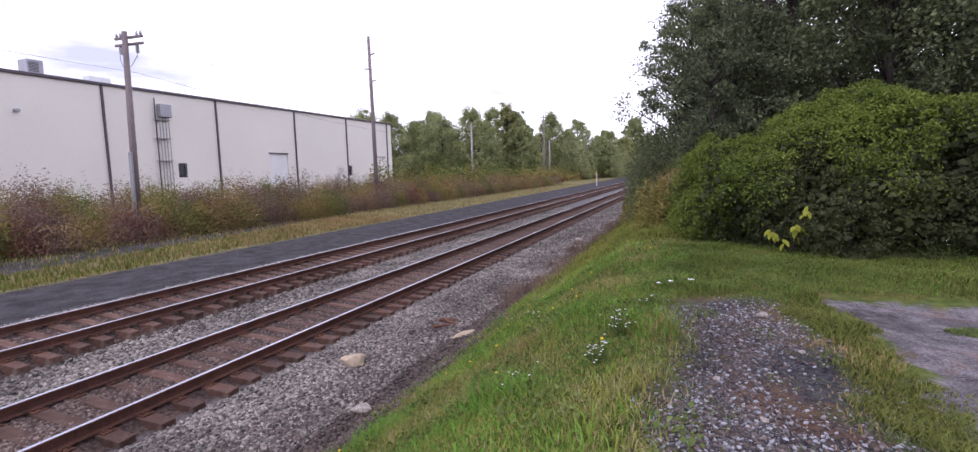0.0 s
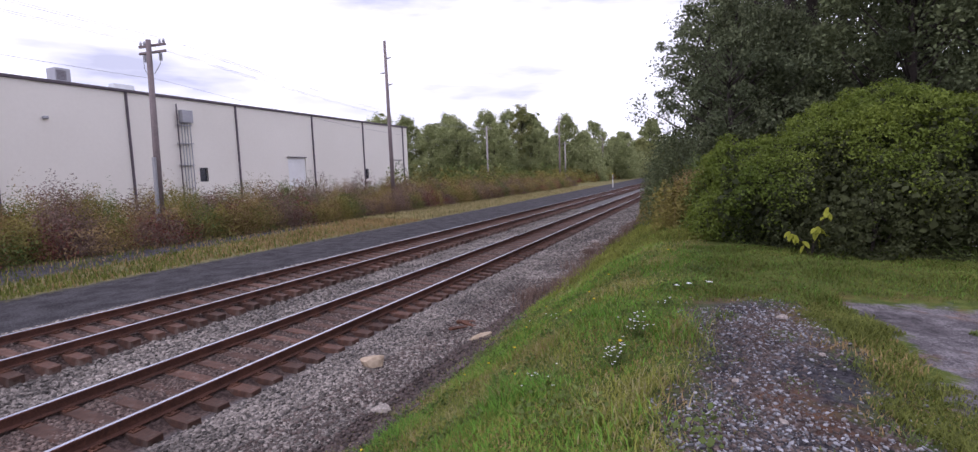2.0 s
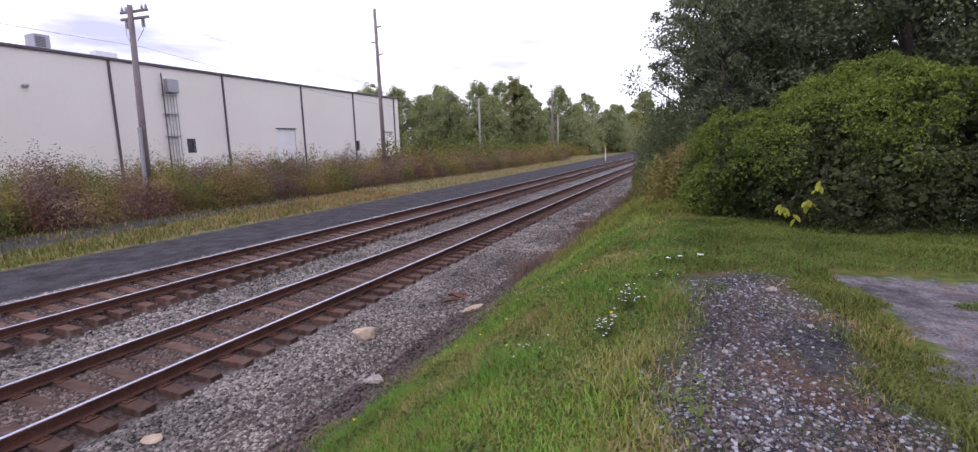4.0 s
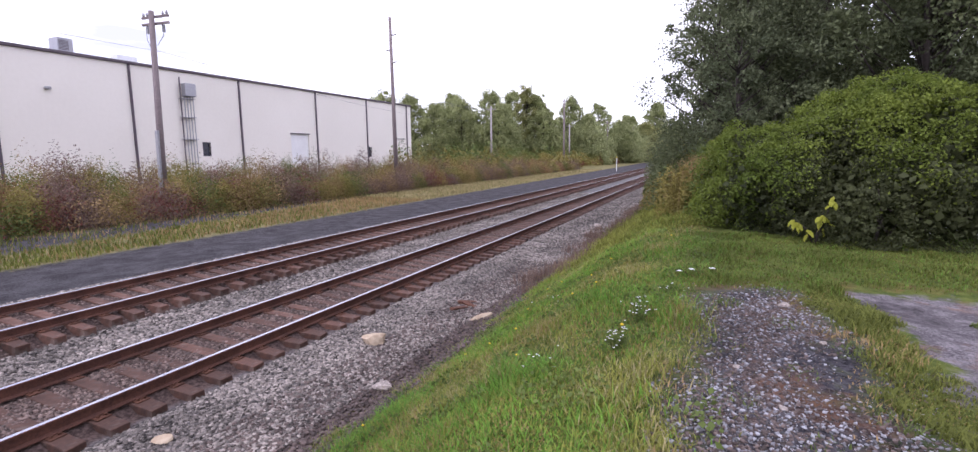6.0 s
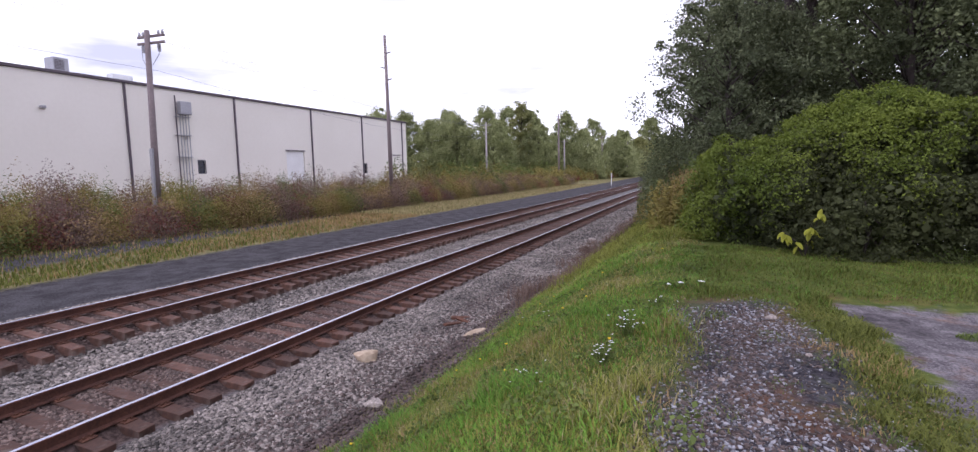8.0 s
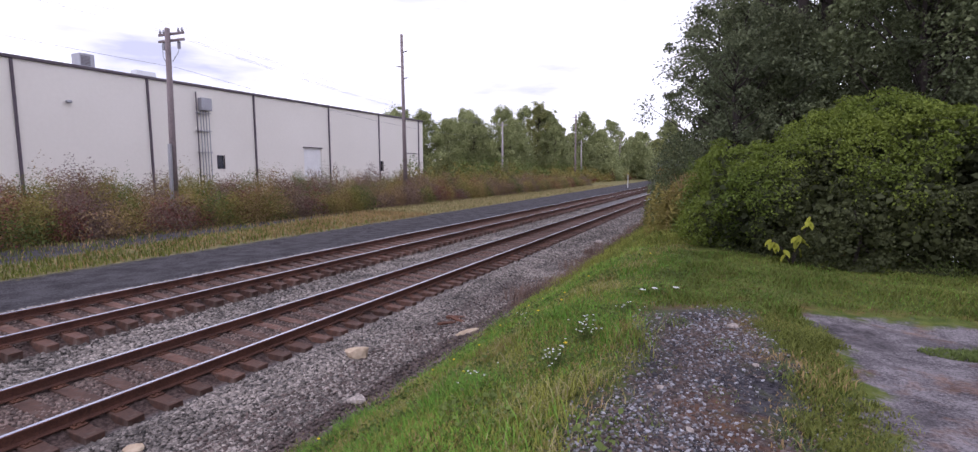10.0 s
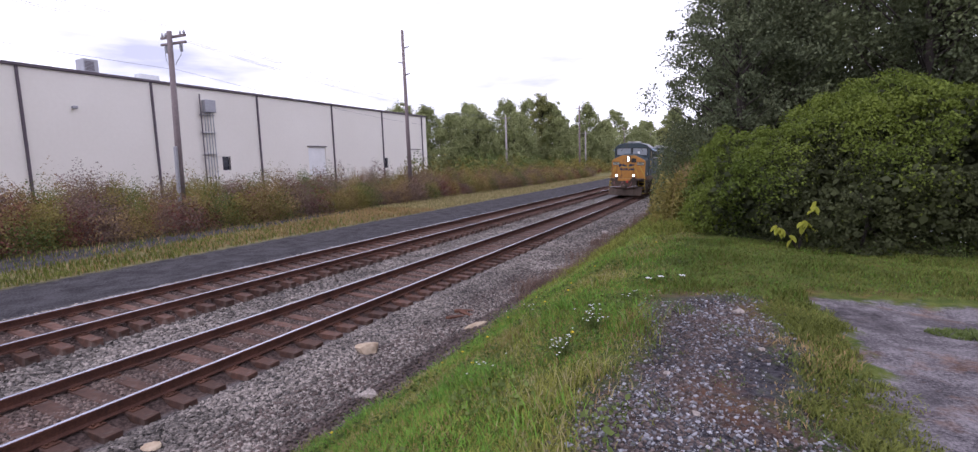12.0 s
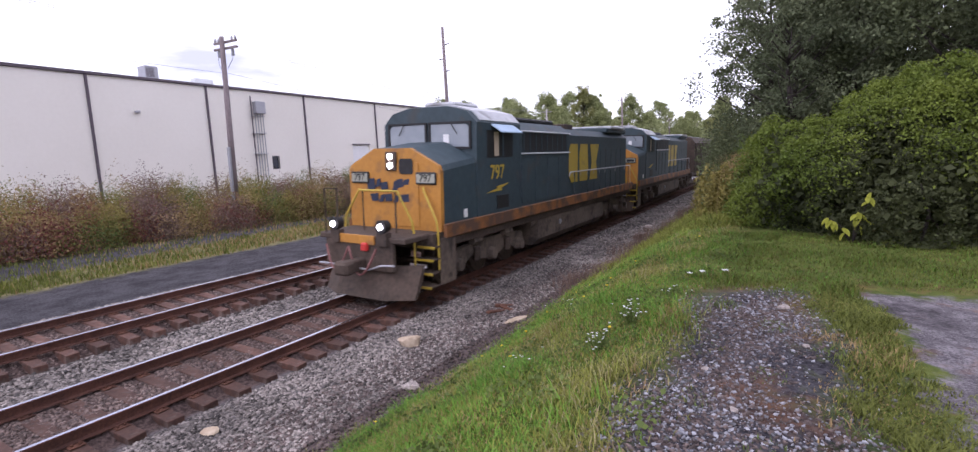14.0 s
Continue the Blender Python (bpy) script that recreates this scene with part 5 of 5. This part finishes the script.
        part("grille_rail", tube(bmesh.new(), [(x + 0.05 * s, 4.0, 3.84), (x + 0.05 * s, 7.95, 3.84)], 0.025, 6), "pale_metal", loco)
        for k in range(4):
            part("cabin_door", boxes((x - 0.01, x + 0.016, 4.15 + 0.95 * k, 5.0 + 0.95 * k, 1.75, 3.05), bevel=0.008), "loco_blue", loco)
    # long hood
    part("long_hood", prism(bmesh.new(), [(-1.3, 1.48), (1.3, 1.48), (1.3, 3.8), (1.05, 4.03), (-1.05, 4.03), (-1.3, 3.8)], "y", 8.0, 16.1), "loco_blue", loco)
    for s in (-1, 1):
        x = 1.3 * s
        for k in range(10):
            d = part("hood_door", boxes((x - 0.014 if s < 0 else x - 0.01, x + 0.014 if s > 0 else x + 0.01, 8.12 + 0.78 * k, 8.86 + 0.78 * k, 1.62, 3.3), bevel=0.006), "loco_blue", loco)
            part("latch", boxes((x + 0.022 * s - 0.006, x + 0.022 * s + 0.012, 8.74 + 0.78 * k, 8.78 + 0.78 * k, 2.3, 2.45)), "grey_metal", d)
        # plain yellow shapes where the owner's mark stands on the hood
        for pts in ([(8.55, 2.1), (9.2, 2.1), (9.2, 3.5), (8.45, 3.5), (8.25, 3.2), (8.25, 2.4)], [(9.45, 2.1), (10.3, 2.1), (10.45, 2.4), (10.3, 3.5), (9.5, 3.5), (9.4, 3.1)], [(10.6, 2.1), (11.6, 2.1), (11.4, 2.8), (11.75, 3.5), (10.65, 3.5), (10.85, 2.8)]):
            part("hood_mark", prism(bmesh.new(), pts, "x", min(x + 0.023 * s, x + 0.03 * s), max(x + 0.023 * s, x + 0.03 * s)), "loco_yellow", loco)
        part("walkway", boxes((min(x, s * HX), max(x, s * HX), 8.0, 16.6, 1.47, 1.52)), "loco_grime", loco)
        part("handrail", tube(bmesh.new(), [(s * 1.44, 8.0, 2.35), (s * 1.44, 8.2, 2.5), (s * 1.44, 16.4, 2.5), (s * 1.44, 16.5, 1.5)], 0.022, 6), "loco_roof", loco, "pale side handrail")
        for k in range(6):
            part("stanchion", tube(bmesh.new(), [(s * 1.44, 8.6 + 1.5 * k, 1.5), (s * 1.44, 8.6 + 1.5 * k, 2.5)], 0.018, 5), "loco_blue", loco)
        # running gear
        tank = part("fuel_tank", prism(bmesh.new(), [(s * 0.2, 0.28), (s * 1.2, 0.28), (s * 1.42, 0.5), (s * 1.42, 1.1), (s * 0.2, 1.1)], "y", 5.35, 12.2), "loco_dust", loco, "long grimy fuel tank")
        part("tank_cap", tube(bmesh.new(), [(s * 1.4, 7.2, 0.85), (s * 1.46, 7.2, 0.85)], 0.09, 10), "grey_metal", tank)
        part("air_reservoir", tube(bmesh.new(), [(s * 1.25, 4.95, 1.05), (s * 1.25, 7.6, 1.18)], 0.14, 10), "loco_dust", loco)
        for y0 in (0.55, 12.4):
            frame_ = part("truck_frame", prism(bmesh.new(), [(y0, 0.52), (y0 + 0.1, 0.86), (y0 + 1.3, 0.98), (y0 + 2.9, 0.98), (y0 + 4.0, 0.86), (y0 + 4.1, 0.52), (y0 + 3.5, 0.45), (y0 + 3.0, 0.66), (y0 + 2.5, 0.45), (y0 + 1.6, 0.45), (y0 + 1.1, 0.66), (y0 + 0.6, 0.45)], "x", min(s * 1.06, s * 1.24), max(s * 1.06, s * 1.24)), "loco_dust", loco, "cast steel truck side frame")
            for dy in (0.35, 2.05, 3.75):
                part("axle_box", tube(bmesh.new(), [(s * 1.2, y0 + dy, 0.53), (s * 1.38, y0 + dy, 0.53)], [0.2, 0.15], 10), "loco_dust", frame_)
            for dy in (1.2, 2.9):
                part("spring", tube(bmesh.new(), [(s * 1.3, y0 + dy, 0.5), (s * 1.3, y0 + dy, 0.85)], 0.1, 8), "loco_grime", frame_)
                part("brake_cylinder", tube(bmesh.new(), [(s * 1.3, y0 + dy - 0.25, 1.02), (s * 1.3, y0 + dy + 0.2, 1.02)], 0.1, 8), "loco_dust", frame_)
            part("sand_pipe", tube(bmesh.new(), [(s * 1.3, y0 - 0.1, 1.2), (s * 1.2, y0 - 0.2, 0.6), (s * 0.85, y0 - 0.25, 0.15)], 0.025, 5), "loco_grime", frame_)
    part("roof_fan_deck", boxes((-1.3, 1.3, 13.0, 16.0, 4.0, 4.22), bevel=0.05), "loco_blue", loco)
    part("radiator_wing", boxes((-1.35, 1.35, 13.4, 15.6, 4.16, 4.3), bevel=0.04), "loco_roof", loco, "pale radiator top")
    part("exhaust_stack", boxes((-0.35, 0.35, 10.2, 11.2, 4.05, 4.3), bevel=0.03), "loco_grime", loco)
    part("brake_hatch", boxes((-1.0, 1.0, 4.6, 7.6, 4.12, 4.28), bevel=0.05), "black", loco)
    part("rear_coupler", boxes((-0.14, 0.14, 16.4, 17.3, 0.72, 0.98), bevel=0.03), "loco_grime", loco)
    wheels = []
    for y in (0.9, 2.6, 4.3, 12.75, 14.45, 16.15):
        bm = bmesh.new()
        for s in (-1, 1):
            tube(bm, [(s * 0.69, 0, 0), (s * 0.72, 0, 0), (s * 0.725, 0, 0), (s * 0.83, 0, 0)], [0.55, 0.55, 0.52, 0.515], 20)
        tube(bm, [(-0.8, 0, 0), (0.8, 0, 0)], 0.09, 8)
        w = part("wheelset", bm, "loco_grime", loco, "steel wheelset")
        w.matrix_basis = pose(0, y, 0.52)
        wheels.append((w, y))
    loco.scale = (1.02, 1.03, 1.05)
    return loco, wheels


lead_loco = build_locomotive(True)
second_loco = build_locomotive(False)
SPACING = 18.6


def build_hopper():
    """A dark covered hopper car behind the locomotives."""
    car = thing("hopper_car", pose(0, 100, 0.21), "dark grey covered hopper car behind the locomotives", "rail car", "train")
    part("hull", prism(bmesh.new(), [(-1.5, 1.4), (-0.9, 0.9), (0.9, 0.9), (1.5, 1.4), (1.52, 3.9), (1.1, 4.4), (-1.1, 4.4), (-1.52, 3.9)], "y", 0.8, 14.6), "loco_grime", car)
    for s in (-1, 1):
        for k in range(14):
            part("rib", boxes((s * 1.52 - 0.04, s * 1.52 + 0.04, 1.0 + k, 1.1 + k, 1.3, 3.9)), "loco_grime", car)
        part("side_sill", boxes((s * 1.4 - 0.08, s * 1.4 + 0.08, 0.0, 15.4, 1.1, 1.35)), "loco_grime", car)
        for y in (1.4, 13.6):
            part("truck_frame", prism(bmesh.new(), [(y - 1.1, 0.45), (y - 0.3, 0.8), (y + 0.3, 0.8), (y + 1.1, 0.45), (y + 0.5, 0.35), (y - 0.5, 0.35)], "x", s * 1.1 - 0.08, s * 1.1 + 0.08), "loco_dust", car)
    for y in (1.2, 5.0, 9.0, 13.0):
        part("roof_hatch", boxes((-0.5, 0.5, y, y + 1.2, 4.4, 4.52), bevel=0.03), "grey_metal", car)
    wheels = []
    for y in (0.6, 2.2, 12.8, 14.4):
        bm = bmesh.new()
        for s in (-1, 1):
            tube(bm, [(s * 0.69, 0, 0), (s * 0.83, 0, 0)], [0.46, 0.455], 18)
        tube(bm, [(-0.8, 0, 0), (0.8, 0, 0)], 0.08, 8)
        w = part("wheelset", bm, "loco_grime", car, "steel wheelset")
        w.matrix_basis = pose(0, y, 0.46)
        wheels.append((w, y))
    return car, wheels


hopper = build_hopper()


# ---- small things on the ground ----
def rock(name, x, y, sx, sy, sz, turn, mat, label, sink=0.25, group="", seed=1):
    r = np.random.default_rng(seed)
    bm = bmesh.new()
    bmesh.ops.create_icosphere(bm, subdivisions=2, radius=0.5)
    cuts = [Vector(unit(r.normal(size=3))) for k in range(9)]
    for v in bm.verts:
        for c in cuts:
            over = v.co.dot(c) - 0.33
            if over > 0:
                v.co -= c * over
        v.co = Vector((v.co.x * sx * 1.3, v.co.y * sy * 1.3, v.co.z * sz * 1.3))
    ob = part(name, bm, mat)
    ob.matrix_basis = pose(x, y, float(ground_z(x, y)) + sz * (0.5 - sink), 6, -4, turn)
    return tagged(ob, label, "rock", group)


rock("boulder", 2.47, 6.06, 0.44, 0.27, 0.26, 15, "sandstone", "pale orange sandstone block on the ballast", seed=3)
rock("slab", 3.75, 7.95, 0.5, 0.14, 0.09, 62, "sandstone", "long pale stone slab at the foot of the bank", seed=5)
rock("slab", 3.75, 4.45, 0.28, 0.2, 0.12, 20, "stone", "grey flat stone at the grass edge", seed=8)
rock("stone", 2.05, 2.35, 0.2, 0.15, 0.1, 40, "sandstone", "pale yellow stone among the ballast", seed=9)
for x, y, s, sd in ((3.2, 22.5, 0.4, 11), (3.3, 20.5, 0.3, 12), (8.62, 3.45, 0.09, 13), (8.2, 2.0, 0.05, 14), (8.75, 2.55, 0.05, 15), (8.4, 1.5, 0.05, 16)):
    rock("stone", x, y, s, s * 0.7, s * 0.5, 30 * sd, "stone", "loose grey stone on the ground", group="loose stones", seed=sd)


def build_wood_scraps():
    for x, y, l, turn in ((3.0, 8.55, 0.5, 60), (3.12, 8.75, 0.42, -20), (2.95, 8.95, 0.36, 35)):
        bm = bmesh.new()
        box(bm, -l / 2, l / 2, -0.05, 0.05, 0, 0.05)
        for v in bm.verts:
            v.co += Vector((rng.uniform(-0.06, 0.06), rng.uniform(-0.015, 0.015), rng.uniform(-0.008, 0.008)))
        ob = part("wood_scrap", bm, "plate")
        ob.matrix_basis = pose(x, y, float(ground_z(x, y)) + 0.005, 4, 5, turn)
        tagged(ob, "broken red-brown tie splinter on the ballast", "wood scrap", "wood scraps")


def build_litter():
    for x, y, turn in ((7.72, 4.5, 10), (7.84, 4.54, 30), (8.05, 4.72, 5), (11.0, 5.6, 60)):
        bm = bmesh.new()
        for k, (a, b) in enumerate(((0.0, 0.035), (0.03, 0.065))):
            box(bm, a - 0.03, b - 0.03, -0.015, 0.015, 0.006 * k, 0.006 * k + 0.004)
        ob = part("litter", bm, "white")
        ob.matrix_basis = pose(x, y, float(ground_z(x, y)) + 0.07, 8, 12, turn)
        tagged(ob, "crumpled white paper scrap lying in the grass", "litter", "paper scraps")


def build_aster(x, y, n, spread, h):
    z = float(ground_z(x, y))
    a = thing("wild_aster", pose(x, y, z), "small white wild aster clump in the grass", "flower", "wild asters")
    bm = bmesh.new()
    tips = []
    for k in range(n):
        e = Vector((rng.normal(0, spread), rng.normal(0, spread), h * rng.uniform(0.45, 1.15)))
        tube(bm, [(e.x * 0.2, e.y * 0.2, -0.02), (e.x * 0.7, e.y * 0.7, e.z * 0.6), e], [0.003, 0.0025, 0.0015], 4)
        tips.append(e)
    tagged(part("stalk_bunch", bm, "weed_green", a), kind="stuff")
    for e in tips:
        bm = bmesh.new()
        c = bm.verts.new(e + Vector((0, 0, 0.004)))
        ring = [bm.verts.new(e + Vector((math.cos(q) * r, math.sin(q) * r, 0.004 * (k % 2)))) for k, (q, r) in enumerate((2 * math.pi * k / 12, 0.011 if k % 2 else 0.004) for k in range(12))]
        for k in range(12):
            bm.faces.new((c, ring[k], ring[(k + 1) % 12]))
        part("bloom", bm, "petal", a, "white bloom")
    p = np.stack([rng.normal(0, spread, 120), rng.normal(0, spread, 120), rng.uniform(0.02, h * 0.7, 120)], 1)
    fast_mesh("leaves", *leaves(p, rng.uniform(0.02, 0.04, 120), 0.35), "weed_green", "", "stuff", a)


def build_flowers():
    build_aster(7.5, 2.9, 30, 0.055, 0.2)
    build_aster(7.42, 2.3, 22, 0.055, 0.16)
    build_aster(7.7, 3.75, 8, 0.08, 0.08)
    build_aster(7.0, 2.0, 8, 0.12, 0.09)
    build_aster(6.3, 4.6, 8, 0.15, 0.1)
    build_aster(11.2, 7.0, 9, 0.25, 0.3)
    for k in range(14):
        x, y = rng.uniform(5.0, 7.6), rng.uniform(2.0, 8.0)
        f = part("dandelion", tube(bmesh.new(), [(0, 0, 0.09), (0, 0, 0.1), (0, 0, 0.106)], [0.006, 0.016, 0.008], 8), "yellow_petal")
        part("stalk", tube(bmesh.new(), [(0, 0, -0.02), (0.004, 0, 0.09)], 0.0025, 4), "weed_green", f)
        f.matrix_basis = pose(x, y, float(ground_z(x, y)))
        tagged(f, "small yellow wildflower in the bank grass", "flower", "yellow wildflowers")


def build_leafy_sapling():
    """A sapling with large yellowing leaves before the thicket."""
    s = thing("sapling", pose(9.4, 7.15, 1.95), "sapling with large yellow-green leaves before the thicket", "sapling")
    stems = [[(0, 0, 0), (-0.12, -0.05, 0.25), (-0.3, -0.1, 0.4)], [(0, 0, 0), (0.1, -0.06, 0.4), (0.18, -0.12, 0.75)], [(0, 0, 0), (0.02, -0.1, 0.3), (0.05, -0.2, 0.5)]]
    for pts in stems:
        part("stem", tube(bmesh.new(), pts, [0.012, 0.009, 0.005], 5), "bark", s)
    bm = bmesh.new()
    outline = [(0, 0), (0.05, 0.045), (0.12, 0.05), (0.19, 0.03), (0.24, 0), (0.19, -0.03), (0.12, -0.05), (0.05, -0.045)]
    mid = [bm.verts.new((x, 0, -0.25 * x * x * 2)) for x in (0, 0.08, 0.16, 0.24)]
    for sgn in (1, -1):
        rim = [bm.verts.new((x, sgn * y, 0.015 - 0.25 * x * x * 2)) for x, y in ((0.06, 0.045), (0.12, 0.052), (0.19, 0.032))]
        bm.faces.new((mid[0], mid[1], rim[0]))
        bm.faces.new((mid[1], mid[2], rim[1], rim[0]))
        bm.faces.new((mid[2], mid[3], rim[2], rim[1]))
    me = bpy.data.meshes.new("leaf")
    bm.to_mesh(me)
    bm.free()
    me.materials.append(M["big_leaf"])
    for k in range(30):
        pts = stems[k % 3]
        f = rng.uniform(0.35, 1.0)
        a = Vector(pts[1]).lerp(Vector(pts[2]), f) if f > 0.5 else Vector(pts[0]).lerp(Vector(pts[1]), 2 * f)
        ob = new("leaf", me)
        ob.parent = s
        ob.matrix_basis = Matrix.Translation(a) @ pose(0, 0, 0, rng.uniform(-25, 25), rng.uniform(15, 75), rng.uniform(170, 370)) @ Matrix.Scale(rng.uniform(0.45, 0.8), 4)


build_wood_scraps()
build_litter()
build_flowers()
build_leafy_sapling()


# ---- movement ----
def nose_y(t):
    """Where the nose of the train stands along the track: it comes on at 17.5 metres a second and gathers a little speed."""
    return 10.1 + 17.55 * (14.0 - t) - 1.45 * max(0.0, t - 13.0) ** 3


def motions():
    for (loco, wheels), back, radius in ((lead_loco, 0.0, 0.52), (second_loco, SPACING, 0.52), (hopper, 2 * SPACING, 0.46)):
        walk(loco, [(t, pose(0, nose_y(t) + back, 0.21, 0, NEAR_TILT, 0)) for t in (0.0, 3.5, 7.0, 10.5, 12.0, 13.0, 13.5, 14.0)])
        for w, y in wheels:
            rows = []
            for k in range(0, 421):
                t = k / 30
                turn = math.degrees((nose_y(0) - nose_y(t)) / radius)
                rows.append((t, pose(0, y, radius, turn, 0, 0)))
            walk(w, rows)


motions()
